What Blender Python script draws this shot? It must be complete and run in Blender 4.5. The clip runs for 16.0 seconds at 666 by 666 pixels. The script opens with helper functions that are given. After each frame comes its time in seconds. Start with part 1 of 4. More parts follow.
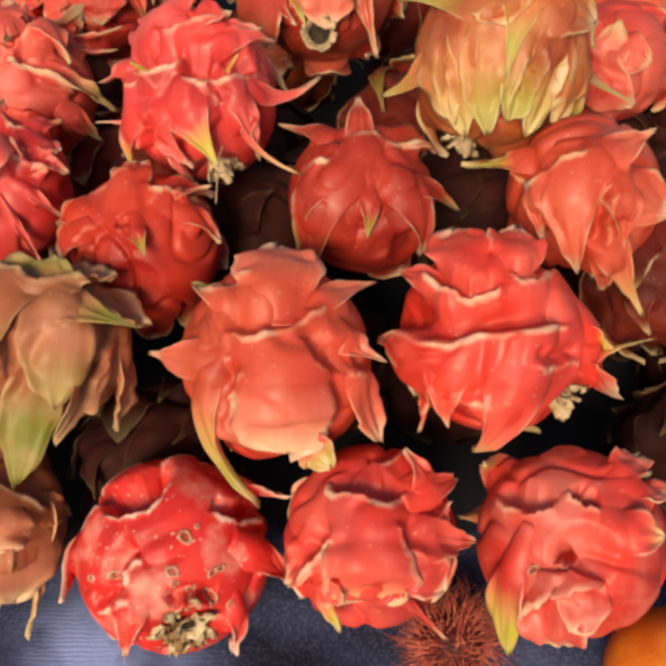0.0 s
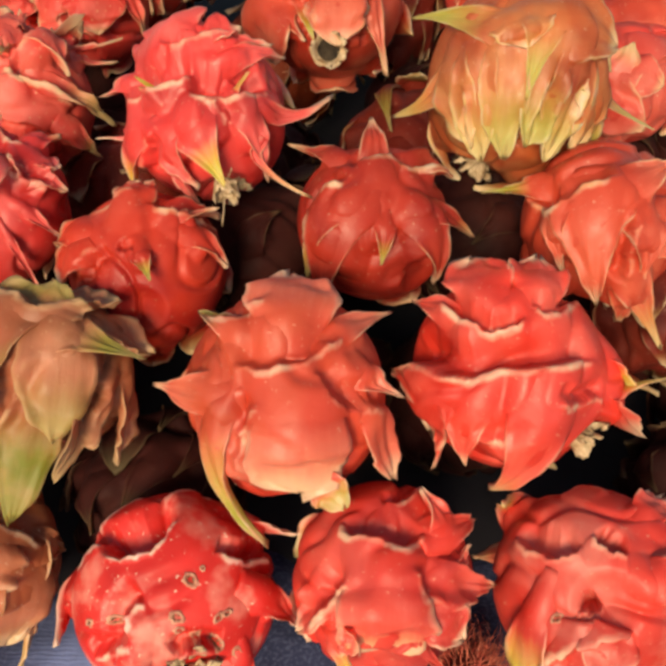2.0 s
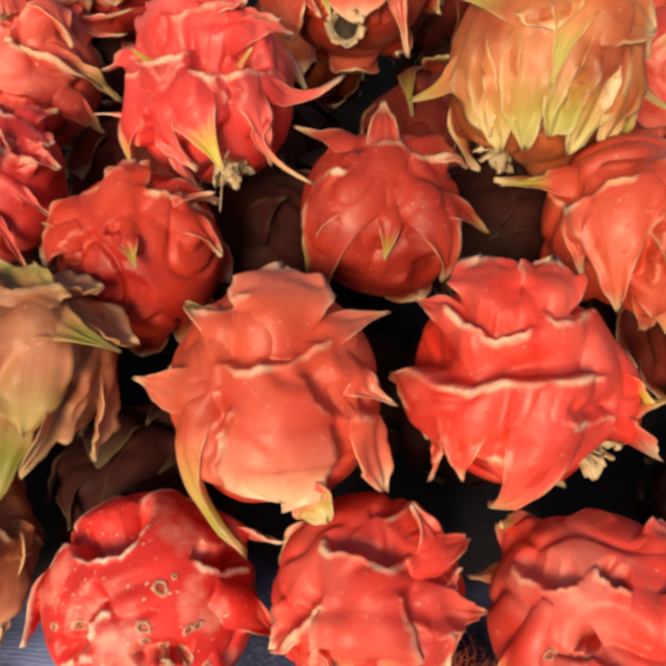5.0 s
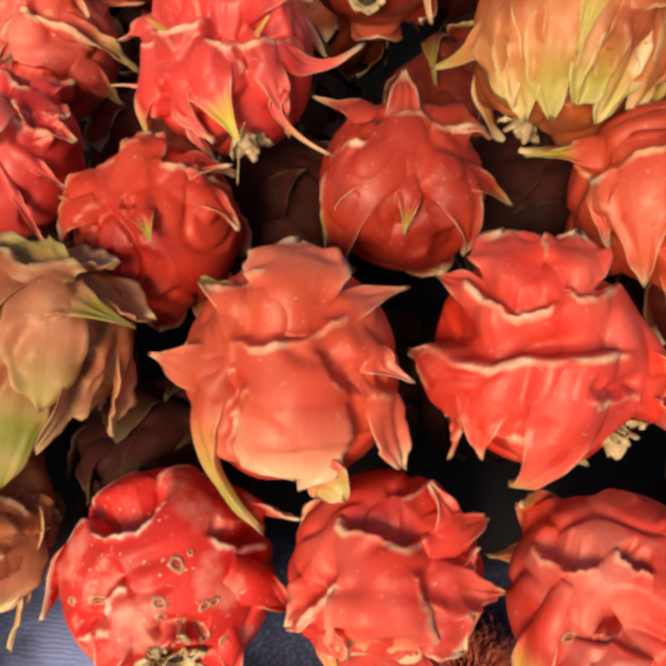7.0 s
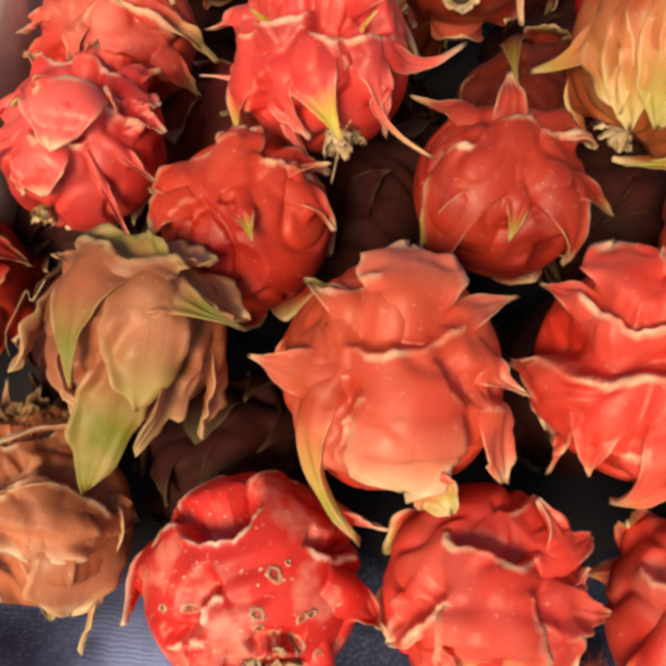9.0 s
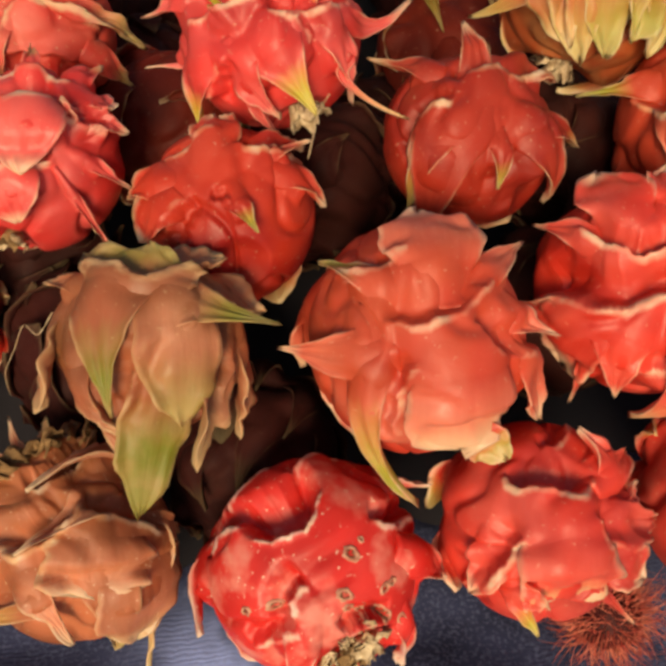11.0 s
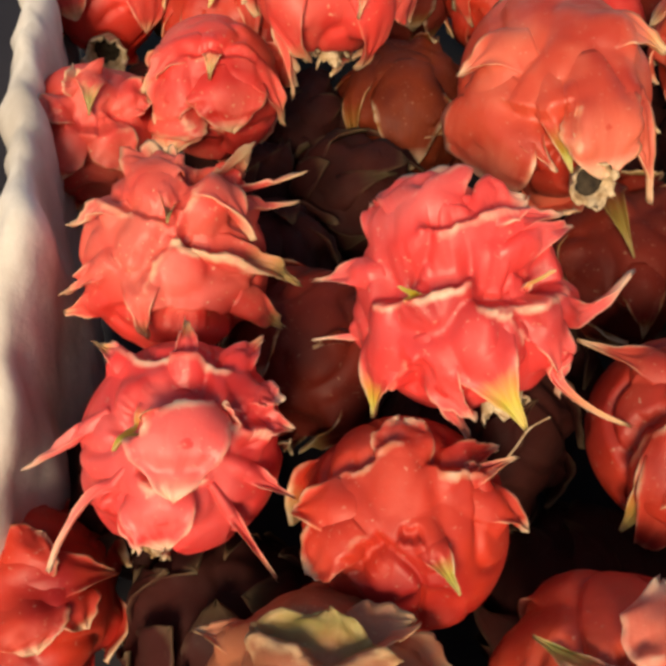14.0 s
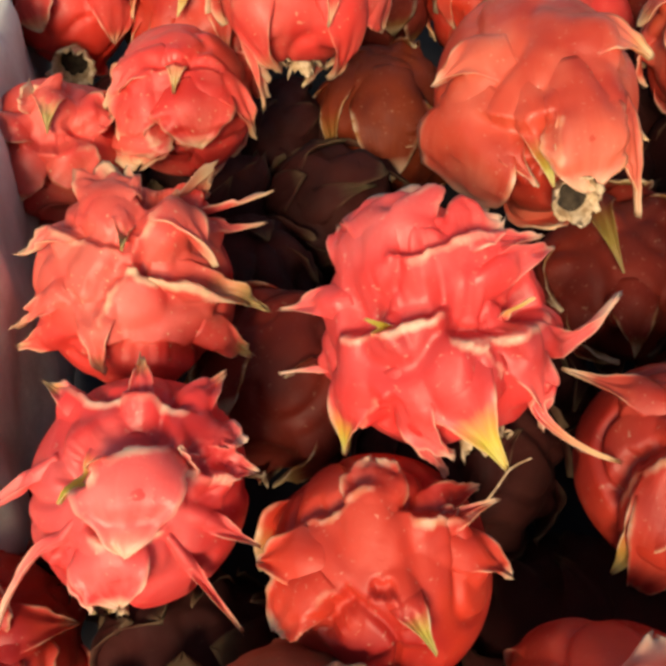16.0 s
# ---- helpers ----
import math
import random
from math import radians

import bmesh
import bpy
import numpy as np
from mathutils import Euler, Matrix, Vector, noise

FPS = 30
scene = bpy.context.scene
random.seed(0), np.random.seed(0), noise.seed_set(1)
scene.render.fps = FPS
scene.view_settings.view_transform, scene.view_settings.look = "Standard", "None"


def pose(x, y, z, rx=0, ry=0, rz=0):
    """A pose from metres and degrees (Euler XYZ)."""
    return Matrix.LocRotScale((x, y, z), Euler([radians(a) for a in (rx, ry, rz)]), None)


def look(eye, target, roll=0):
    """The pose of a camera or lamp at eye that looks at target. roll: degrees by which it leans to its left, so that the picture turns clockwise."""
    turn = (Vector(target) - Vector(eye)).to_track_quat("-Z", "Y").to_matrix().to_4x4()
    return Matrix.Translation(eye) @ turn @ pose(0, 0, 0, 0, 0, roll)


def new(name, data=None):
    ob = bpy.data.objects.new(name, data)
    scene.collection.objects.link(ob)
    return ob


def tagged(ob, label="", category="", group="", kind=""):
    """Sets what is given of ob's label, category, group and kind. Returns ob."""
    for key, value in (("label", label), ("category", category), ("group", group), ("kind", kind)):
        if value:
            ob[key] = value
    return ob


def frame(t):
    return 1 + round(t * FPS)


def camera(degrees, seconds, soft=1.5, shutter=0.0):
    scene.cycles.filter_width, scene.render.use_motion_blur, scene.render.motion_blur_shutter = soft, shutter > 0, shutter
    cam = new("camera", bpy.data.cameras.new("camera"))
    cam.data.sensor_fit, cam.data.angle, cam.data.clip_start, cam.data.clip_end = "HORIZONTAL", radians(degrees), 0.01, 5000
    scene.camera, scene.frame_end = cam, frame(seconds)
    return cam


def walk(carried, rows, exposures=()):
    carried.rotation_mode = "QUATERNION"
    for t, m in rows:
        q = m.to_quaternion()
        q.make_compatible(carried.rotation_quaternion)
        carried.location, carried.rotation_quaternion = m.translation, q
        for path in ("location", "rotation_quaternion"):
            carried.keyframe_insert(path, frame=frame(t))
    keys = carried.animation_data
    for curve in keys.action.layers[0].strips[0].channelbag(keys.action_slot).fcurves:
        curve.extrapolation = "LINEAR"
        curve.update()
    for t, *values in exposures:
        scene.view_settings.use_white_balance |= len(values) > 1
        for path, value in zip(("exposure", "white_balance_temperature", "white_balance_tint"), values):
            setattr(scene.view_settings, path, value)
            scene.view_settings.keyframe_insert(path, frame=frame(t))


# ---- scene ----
EXPOSURES = [(0.0, -0.10, 8300, 10), (3.5, -0.03, 8450, 10), (4.2, -0.03, 8500, 10), (6.3, -0.08, 8950, 10), (9.2, -0.10, 8950, 10), (11.3, -0.28, 9100, 10), (12.5, -0.22, 9000, 10), (13.5, 0.02, 8450, 12), (15.5, 0.08, 8350, 12), (16.0, 0.15, 8250, 12)]
cam = camera(43.15, 16.0, soft=3.8)
PATH = [
    (0.0, pose(0.0200, -0.2845, 0.4160, 42.00, -0.00, 0.00)),
    (0.5, pose(0.0118, -0.2801, 0.4166, 41.90, -0.30, -0.21)),
    (1.0, pose(-0.0079, -0.2845, 0.4095, 42.22, -0.58, -0.47)),
    (1.5, pose(-0.0086, -0.2785, 0.4067, 42.09, -0.97, -0.84)),
    (2.0, pose(0.0028, -0.2638, 0.4111, 42.41, -1.66, -0.51)),
    (2.5, pose(0.0057, -0.2535, 0.4047, 42.17, -1.57, 0.03)),
    (3.0, pose(0.0056, -0.2616, 0.4044, 41.93, -1.66, 0.47)),
    (3.5, pose(0.0094, -0.2599, 0.4061, 41.56, -1.69, 1.01)),
    (4.0, pose(0.0144, -0.2543, 0.3980, 41.67, -1.21, 2.11)),
    (4.2, pose(0.0173, -0.2511, 0.3966, 41.72, -1.13, 2.41)),
    (6.3, pose(0.0270, -0.2330, 0.3959, 39.69, -0.12, 4.34)),
    (6.5, pose(0.0268, -0.2344, 0.3962, 39.54, 0.30, 4.40)),
    (7.0, pose(0.0294, -0.2343, 0.3925, 39.25, 0.29, 4.66)),
    (7.5, pose(0.0284, -0.2337, 0.3922, 39.23, -0.14, 5.02)),
    (8.0, pose(0.0351, -0.2341, 0.3925, 38.92, -0.88, 5.30)),
    (8.5, pose(0.0198, -0.2323, 0.3904, 38.70, -1.41, 6.07)),
    (9.0, pose(-0.0210, -0.2287, 0.3865, 38.92, -1.73, 5.66)),
    (9.2, pose(-0.0267, -0.2260, 0.3859, 38.82, -1.57, 4.21)),
    (11.3, pose(-0.1159, -0.2121, 0.4003, 35.46, -2.88, -9.31)),
    (11.5, pose(-0.1315, -0.2076, 0.4068, 35.63, -3.13, -9.68)),
    (12.0, pose(-0.1321, -0.1827, 0.4037, 36.29, -3.54, -10.29)),
    (12.5, pose(-0.1161, -0.1262, 0.3993, 37.43, -4.19, -8.81)),
    (13.0, pose(-0.1088, -0.0929, 0.4002, 37.62, -2.17, -4.44)),
    (13.5, pose(-0.1210, -0.0813, 0.4068, 37.68, -1.23, -3.77)),
    (14.0, pose(-0.1282, -0.0793, 0.4109, 37.71, -1.22, -4.14)),
    (14.5, pose(-0.1222, -0.0820, 0.4113, 37.91, -1.10, -4.39)),
    (15.0, pose(-0.1195, -0.0773, 0.4050, 38.08, -0.82, -4.59)),
    (15.5, pose(-0.1164, -0.0662, 0.4010, 38.03, -0.68, -4.79)),
    (16.0, pose(-0.1137, -0.0570, 0.4006, 37.76, -0.53, -5.02)),
]
walk(cam, PATH, exposures=EXPOSURES)

# ---- world, sun, exposure ----
SUN_ELEVATION, SUN_TURN = 36, 196
world = bpy.data.worlds.new("sky")
scene.world = world
world.use_nodes = True
wn = world.node_tree
sky = wn.nodes.new("ShaderNodeTexSky")
sky.sky_type, sky.sun_disc = "NISHITA", False
sky.sun_elevation, sky.sun_rotation = radians(SUN_ELEVATION), radians(SUN_TURN)
wn.links.new(sky.outputs[0], wn.nodes["Background"].inputs[0])
wn.nodes["Background"].inputs[1].default_value = 0.135
sun = new("sun", bpy.data.lights.new("sun", "SUN"))
sun.data.energy, sun.data.angle, sun.data.color = 4.0, radians(20), (1.0, 0.89, 0.72)
_e, _a = radians(SUN_ELEVATION), radians(SUN_TURN)
SUN_FROM = Vector((math.sin(_a) * math.cos(_e), math.cos(_a) * math.cos(_e), math.sin(_e)))
sun.matrix_world = look(SUN_FROM * 3, (0, 0, 0))


# ---- materials ----
GROUND = -0.033

def shader(name, rough=0.5, spec=0.5):
    m = bpy.data.materials.new(name)
    m.use_nodes = True
    t = m.node_tree
    b = t.nodes["Principled BSDF"]
    b.inputs["Roughness"].default_value = rough
    b.inputs["Specular IOR Level"].default_value = spec
    return m, t, b


def node(t, kind, **values):
    n = t.nodes.new(kind)
    for key, value in values.items():
        if key in n.inputs:
            n.inputs[key].default_value = value
    return n


def noise_at(t, scale, detail=3.0, rough=0.55, stretch=None):
    g = t.nodes.new("ShaderNodeNewGeometry")
    n = node(t, "ShaderNodeTexNoise", Scale=scale, Detail=detail, Roughness=rough)
    if stretch:
        v = node(t, "ShaderNodeVectorMath")
        v.operation = "MULTIPLY"
        v.inputs[1].default_value = stretch
        t.links.new(g.outputs["Position"], v.inputs[0])
        t.links.new(v.outputs[0], n.inputs["Vector"])
    else:
        t.links.new(g.outputs["Position"], n.inputs["Vector"])
    return n.outputs["Fac"]


def ramp(t, fac, stops):
    r = t.nodes.new("ShaderNodeValToRGB")
    e = r.color_ramp.elements
    while len(e) < len(stops):
        e.new(0.5)
    for k, (p, c) in zip(e, stops):
        k.position, k.color = p, (*c, 1) if not isinstance(c, (int, float)) else (c, c, c, 1)
    t.links.new(fac, r.inputs[0])
    return r.outputs[0]


def mix(t, fac, a, b, blend="MIX"):
    m = t.nodes.new("ShaderNodeMix")
    m.data_type, m.blend_type = "RGBA", blend
    for value, socket in ((fac, m.inputs[0]), (a, m.inputs[6]), (b, m.inputs[7])):
        if isinstance(value, (int, float)):
            socket.default_value = value
        elif isinstance(value, tuple):
            socket.default_value = (*value, 1)
        else:
            t.links.new(value, socket)
    return m.outputs[2]


def relief(t, b, height, strength, distance):
    n = node(t, "ShaderNodeBump", Strength=strength, Distance=distance)
    t.links.new(height, n.inputs["Height"])
    t.links.new(n.outputs[0], b.inputs["Normal"])


def attribute(t, name):
    n = t.nodes.new("ShaderNodeAttribute")
    n.attribute_name = name
    return n.outputs["Fac"]


def times(t, a, b):
    n = t.nodes.new("ShaderNodeMath")
    n.operation = "MULTIPLY"
    for value, socket in ((a, n.inputs[0]), (b, n.inputs[1])):
        if isinstance(value, (int, float)):
            socket.default_value = value
        else:
            t.links.new(value, socket)
    return n.outputs[0]


def fruit_skin(name, flesh, deep, pale, tip, green, dry, lighter=0.25, rough=0.47, gloss=0.45, bleach=0.42, frayed=0.5, blotch=19, wash=None, vein=0.45):
    """Dragon-fruit skin: blotched flesh colour that fades along each scale into a pale, green and dry tip."""
    m, t, b = shader(name, rough, gloss)
    broad = noise_at(t, 26, 2)
    body = mix(t, ramp(t, broad, ((0.30, 0.0), (0.58, 1.0))), deep, flesh)
    body = mix(t, times(t, ramp(t, noise_at(t, blotch, 3), ((0.52, 0.0), (0.68, 1.0))), bleach), body, pale)
    if wash:
        body = mix(t, times(t, ramp(t, noise_at(t, 15, 3, 0.6), ((0.44, 0.0), (0.62, 1.0))), 0.45), body, wash)
    # pale dry flecks, which also paint in tiny highlights on the skin
    spots = ramp(t, noise_at(t, 420, 2), ((0.66, 0.0), (0.74, 1.0)))
    body = mix(t, times(t, spots, lighter), body, dry)
    lines = t.nodes.new("ShaderNodeCombineXYZ")
    t.links.new(times(t, attribute(t, "across"), 2.6), lines.inputs[0])
    t.links.new(times(t, attribute(t, "along"), 0.9), lines.inputs[1])
    t.links.new(attribute(t, "number"), lines.inputs[2])
    grain = node(t, "ShaderNodeTexNoise", Scale=1.6, Detail=4.0, Roughness=0.6)
    t.links.new(lines.outputs[0], grain.inputs["Vector"])
    body = mix(t, times(t, times(t, attribute(t, "pale"), ramp(t, attribute(t, "along"), ((0.05, 0.0), (0.55, 1.0)))), 0.52), body, pale)
    streak = ramp(t, grain.outputs["Fac"], ((0.40, 0.0), (0.66, 1.0)))
    body = mix(t, times(t, times(t, streak, ramp(t, attribute(t, "along"), ((0.05, 0.0), (0.45, 1.0)))), 0.22), body, pale)
    along = attribute(t, "along")
    end = mix(t, ramp(t, attribute(t, "tint"), ((0.20, 0.0), (0.75, 1.0))), tip, green)
    end = mix(t, times(t, ramp(t, noise_at(t, 55, 3), ((0.45, 0.0), (0.7, 1.0))), 0.4), end, tip)
    reach = t.nodes.new("ShaderNodeMath")
    reach.operation = "MULTIPLY_ADD"
    t.links.new(grain.outputs["Fac"], reach.inputs[0])
    reach.inputs[1].default_value = 0.25
    t.links.new(along, reach.inputs[2])
    lush = t.nodes.new("ShaderNodeMath")
    lush.operation = "MULTIPLY_ADD"
    t.links.new(attribute(t, "tint"), lush.inputs[0])
    lush.inputs[1].default_value = 0.7
    t.links.new(reach.outputs[0], lush.inputs[2])
    colour = mix(t, ramp(t, times(t, lush.outputs[0], 0.55), ((0.54, 0.0), (0.80, 1.0))), body, end)
    fresh = t.nodes.new("ShaderNodeMath")
    fresh.operation = "MULTIPLY_ADD"
    t.links.new(attribute(t, "tint"), fresh.inputs[0])
    fresh.inputs[1].default_value, fresh.inputs[2].default_value = -0.8, 1.0
    colour = mix(t, times(t, ramp(t, along, ((0.70, 0.0), (0.96, 0.8))), fresh.outputs[0]), colour, dry)
    rim = times(t, attribute(t, "edge"), ramp(t, noise_at(t, 42, 3), ((0.40, frayed), (0.58, 1.0))))
    crust = mix(t, ramp(t, noise_at(t, 170, 3), ((0.42, 0.0), (0.60, 1.0))), (min(tip[0] * 1.08, 0.9), tip[1] * 1.2, tip[2] * 1.35), dry)
    colour = mix(t, ramp(t, rim, ((0.25, 0.0), (0.80, 0.75))), colour, crust)
    t.links.new(colour, b.inputs["Base Color"])
    t.links.new(ramp(t, noise_at(t, 90, 3), ((0.3, rough - 0.10), (0.7, rough + 0.16))), b.inputs["Roughness"])
    b.inputs["Subsurface Weight"].default_value = 0.12
    b.inputs["Subsurface Radius"].default_value = (0.010, 0.003, 0.002)
    b.inputs["Subsurface Scale"].default_value = 0.5
    both = t.nodes.new("ShaderNodeMath")
    t.links.new(noise_at(t, 210, 4, 0.6), both.inputs[0])
    t.links.new(times(t, grain.outputs["Fac"], vein), both.inputs[1])
    relief(t, b, both.outputs[0], 0.2, 0.0012)
    return m


SALMON_TIP, LIME, STRAW = (0.78, 0.34, 0.22), (0.31, 0.29, 0.04), (0.70, 0.54, 0.38)
SKIN = {
    "red": fruit_skin("red skin", (0.70, 0.045, 0.030), (0.42, 0.016, 0.011), (0.80, 0.17, 0.13), SALMON_TIP, (0.44, 0.38, 0.045), STRAW, wash=(0.50, 0.062, 0.060)),
    "rose": fruit_skin("rose red skin", (0.72, 0.044, 0.042), (0.44, 0.018, 0.017), (0.83, 0.20, 0.185), SALMON_TIP, (0.44, 0.38, 0.045), STRAW, wash=(0.52, 0.075, 0.076)),
    "scabby": fruit_skin("scabby red skin", (0.72, 0.034, 0.031), (0.46, 0.014, 0.013), (0.80, 0.26, 0.21), (0.82, 0.52, 0.40), LIME, (0.78, 0.62, 0.48), 0.7, bleach=0.8, frayed=0.7, blotch=48),
    "salmon": fruit_skin("salmon skin", (0.57, 0.058, 0.034), (0.38, 0.024, 0.015), (0.80, 0.27, 0.19), SALMON_TIP, LIME, STRAW, wash=(0.46, 0.090, 0.036)),
    # a red whose base colour carries the shade on one fruit
    "half_shaded_red": fruit_skin("red skin with shade painted in", (0.40, 0.031, 0.017), (0.22, 0.012, 0.009), (0.54, 0.10, 0.062), (0.60, 0.30, 0.15), (0.34, 0.28, 0.05), STRAW, 0.25, 0.5, 0.38, bleach=0.3),
    "blush": fruit_skin("blushed red skin", (0.68, 0.048, 0.035), (0.42, 0.016, 0.012), (0.83, 0.28, 0.22), SALMON_TIP, (0.44, 0.38, 0.045), STRAW, bleach=0.6, blotch=30, wash=(0.52, 0.085, 0.070)),
    "deep": fruit_skin("deep red skin", (0.51, 0.036, 0.018), (0.30, 0.012, 0.012), (0.62, 0.11, 0.075), (0.66, 0.33, 0.16), (0.40, 0.34, 0.06), STRAW, 0.25, 0.5, 0.38),
    "pinkred": fruit_skin("pink red skin", (0.68, 0.048, 0.040), (0.44, 0.020, 0.016), (0.78, 0.19, 0.15), (0.62, 0.32, 0.19), (0.38, 0.30, 0.11), (0.62, 0.46, 0.28), 0.55, 0.52, frayed=0.6, wash=(0.46, 0.12, 0.080)),
    "orange": fruit_skin("orange skin", (0.53, 0.060, 0.031), (0.34, 0.024, 0.014), (0.74, 0.22, 0.14), (0.70, 0.34, 0.16), LIME, STRAW),
    "yellow": fruit_skin("yellow skin", (0.47, 0.108, 0.037), (0.25, 0.036, 0.014), (0.64, 0.34, 0.14), (0.62, 0.44, 0.17), (0.36, 0.32, 0.07), STRAW, wash=(0.34, 0.060, 0.022), vein=1.6),
    "olive": fruit_skin("olive skin", (0.31, 0.092, 0.040), (0.14, 0.056, 0.020), (0.58, 0.24, 0.14), (0.48, 0.25, 0.12), (0.16, 0.165, 0.016), (0.62, 0.40, 0.22), 0.4, 0.55, frayed=0.6, wash=(0.44, 0.095, 0.050), vein=1.8),
    "tan": fruit_skin("tan skin", (0.50, 0.145, 0.068), (0.22, 0.060, 0.025), (0.72, 0.31, 0.205), (0.62, 0.34, 0.16), (0.36, 0.28, 0.06), STRAW, 0.45, 0.55, frayed=0.6, wash=(0.36, 0.135, 0.050), vein=1.4),
    # red and orange skins whose colour is darkened to stand for shade
    "shaded_red": fruit_skin("red skin darkened for shade", (0.15, 0.014, 0.008), (0.075, 0.008, 0.006), (0.21, 0.040, 0.022), (0.34, 0.17, 0.06), (0.21, 0.17, 0.04), STRAW, 0.15, 0.62, 0.22, bleach=0.2),
    "shaded_orange": fruit_skin("orange-red skin darkened for shade", (0.165, 0.022, 0.006), (0.080, 0.009, 0.004), (0.23, 0.046, 0.017), (0.34, 0.16, 0.05), (0.22, 0.17, 0.03), STRAW, 0.15, 0.62, 0.22, bleach=0.12),
    # the shade in the heap's gaps is put into this near-black colour
    "dark": fruit_skin("skin darkened almost black for shade", (0.040, 0.006, 0.005), (0.022, 0.005, 0.0045), (0.052, 0.011, 0.008), (0.08, 0.036, 0.02), (0.05, 0.04, 0.018), (0.11, 0.07, 0.04), 0.2, 0.75, 0.2),
}


def plain_mat(name, light, dark, scale, rough=0.7, bump=0.5, depth=0.001):
    m, t, b = shader(name, rough, 0.3)
    c = mix(t, ramp(t, noise_at(t, scale, 4), ((0.32, 0.0), (0.66, 1.0))), dark, light)
    c = mix(t, times(t, ramp(t, noise_at(t, scale * 7, 3), ((0.45, 0.0), (0.75, 1.0))), 0.4), c, dark)
    t.links.new(c, b.inputs["Base Color"])
    relief(t, b, noise_at(t, scale * 5, 4, 0.65), bump, depth)
    return m


DRIED = plain_mat("dried flower", (0.78, 0.63, 0.43), (0.40, 0.25, 0.13), 220, 0.8, 0.7)
DARK_HOLLOW = plain_mat("dried hollow", (0.06, 0.045, 0.03), (0.015, 0.011, 0.009), 300, 1.5)
WITHER = plain_mat("withered crown", (0.40, 0.24, 0.11), (0.10, 0.05, 0.022), 160, 0.8, 0.7)
SCAR = plain_mat("scar rim", (0.72, 0.42, 0.30), (0.46, 0.13, 0.09), 300, 0.75, 0.7)
SCAB = plain_mat("scab", (0.30, 0.15, 0.08), (0.06, 0.022, 0.014), 350, 0.8, 0.8)
SACK = plain_mat("sack cloth", (0.76, 0.71, 0.65), (0.53, 0.47, 0.41), 18, 0.85, 0.4, 0.002)
HAIR = plain_mat("rambutan hair", (0.88, 0.30, 0.20), (0.50, 0.035, 0.03), 160, 0.4)
RIND = plain_mat("rambutan rind", (0.10, 0.008, 0.008), (0.04, 0.005, 0.005), 160, 0.6)
PEEL = plain_mat("orange peel", (0.72, 0.22, 0.03), (0.55, 0.12, 0.02), 60, 0.45, 0.5)
# dark grey floor, painted near-black for the shade under and between the fruit
FLOOR = plain_mat("floor darkened for shade", (0.024, 0.022, 0.030), (0.014, 0.013, 0.019), 6, 0.8)


def ribbed_cloth():
    m, t, b = shader("blue cloth", 0.85, 0.25)
    g = t.nodes.new("ShaderNodeNewGeometry")
    w = node(t, "ShaderNodeTexWave", Scale=120.0, Distortion=5.0, Detail=3.0)
    w.inputs["Detail Scale"].default_value = 1.5
    w.bands_direction = "Y"
    t.links.new(g.outputs["Position"], w.inputs["Vector"])
    c = mix(t, ramp(t, noise_at(t, 14, 3), ((0.35, 0.0), (0.62, 1.0))), (0.016, 0.020, 0.052), (0.046, 0.058, 0.135))
    # light on a raised fold of the cloth, painted in as a pale patch
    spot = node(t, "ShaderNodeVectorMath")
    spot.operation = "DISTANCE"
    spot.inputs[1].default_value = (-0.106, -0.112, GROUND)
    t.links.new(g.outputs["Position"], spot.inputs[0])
    lighter = times(t, ramp(t, spot.outputs["Value"], ((0.015, 1.0), (0.06, 0.0))), ramp(t, noise_at(t, 35, 3), ((0.35, 0.3), (0.6, 1.0))))
    c = mix(t, lighter, c, (0.30, 0.40, 0.80))
    rib = times(t, w.outputs["Fac"], ramp(t, noise_at(t, 20, 2), ((0.40, 0.0), (0.62, 1.0))))
    c = mix(t, times(t, rib, 0.12), c, (0.14, 0.17, 0.32))
    c = mix(t, times(t, ramp(t, noise_at(t, 480, 3), ((0.48, 0.0), (0.66, 1.0))), 0.25), c, (0.20, 0.24, 0.42))
    t.links.new(c, b.inputs["Base Color"])
    both = t.nodes.new("ShaderNodeMath")
    t.links.new(rib, both.inputs[0])
    t.links.new(noise_at(t, 480, 3), both.inputs[1])
    relief(t, b, both.outputs[0], 0.2, 0.0008)
    return m


CLOTH = ribbed_cloth()


# ---- mesh helpers ----
def smooth(a, b, x):
    k = np.clip((x - a) / (b - a), 0, 1)
    return k * k * (3 - 2 * k)


def mesh_of(name, verts, faces, material, attributes=()):
    me = bpy.data.meshes.new(name)
    me.from_pydata([tuple(v) for v in verts], [], faces)
    me.polygons.foreach_set("use_smooth", [True] * len(me.polygons))
    me.materials.append(material)
    for key, values in attributes:
        a = me.attributes.new(key, "FLOAT", "POINT")
        a.data.foreach_set("value", np.asarray(values, dtype=np.float32))
    me.update()
    return me


def part(name, me, parent, label=""):
    ob = new(name, me)
    ob.parent = parent
    return tagged(ob, label)


def lattice(rows, cols, closed=False):
    """Quads of a grid of rows x cols vertices; closed joins the last column to the first."""
    out = []
    for i in range(rows - 1):
        for j in range(cols if closed else cols - 1):
            k = (j + 1) % cols
            out.append((i * cols + j, i * cols + k, (i + 1) * cols + k, (i + 1) * cols + j))
    return out


def ripple(p, scale, seed):
    """Cheap smooth noise in numpy: a few turned sine waves."""
    rng = np.random.RandomState(seed)
    total = np.zeros(len(p))
    for k in range(5):
        way = rng.normal(size=3)
        way *= scale * (1 + 0.5 * k) / np.linalg.norm(way)
        total += np.sin(p @ way + rng.uniform(0, 6.28)) / (1 + 0.4 * k)
    return total / 2.6


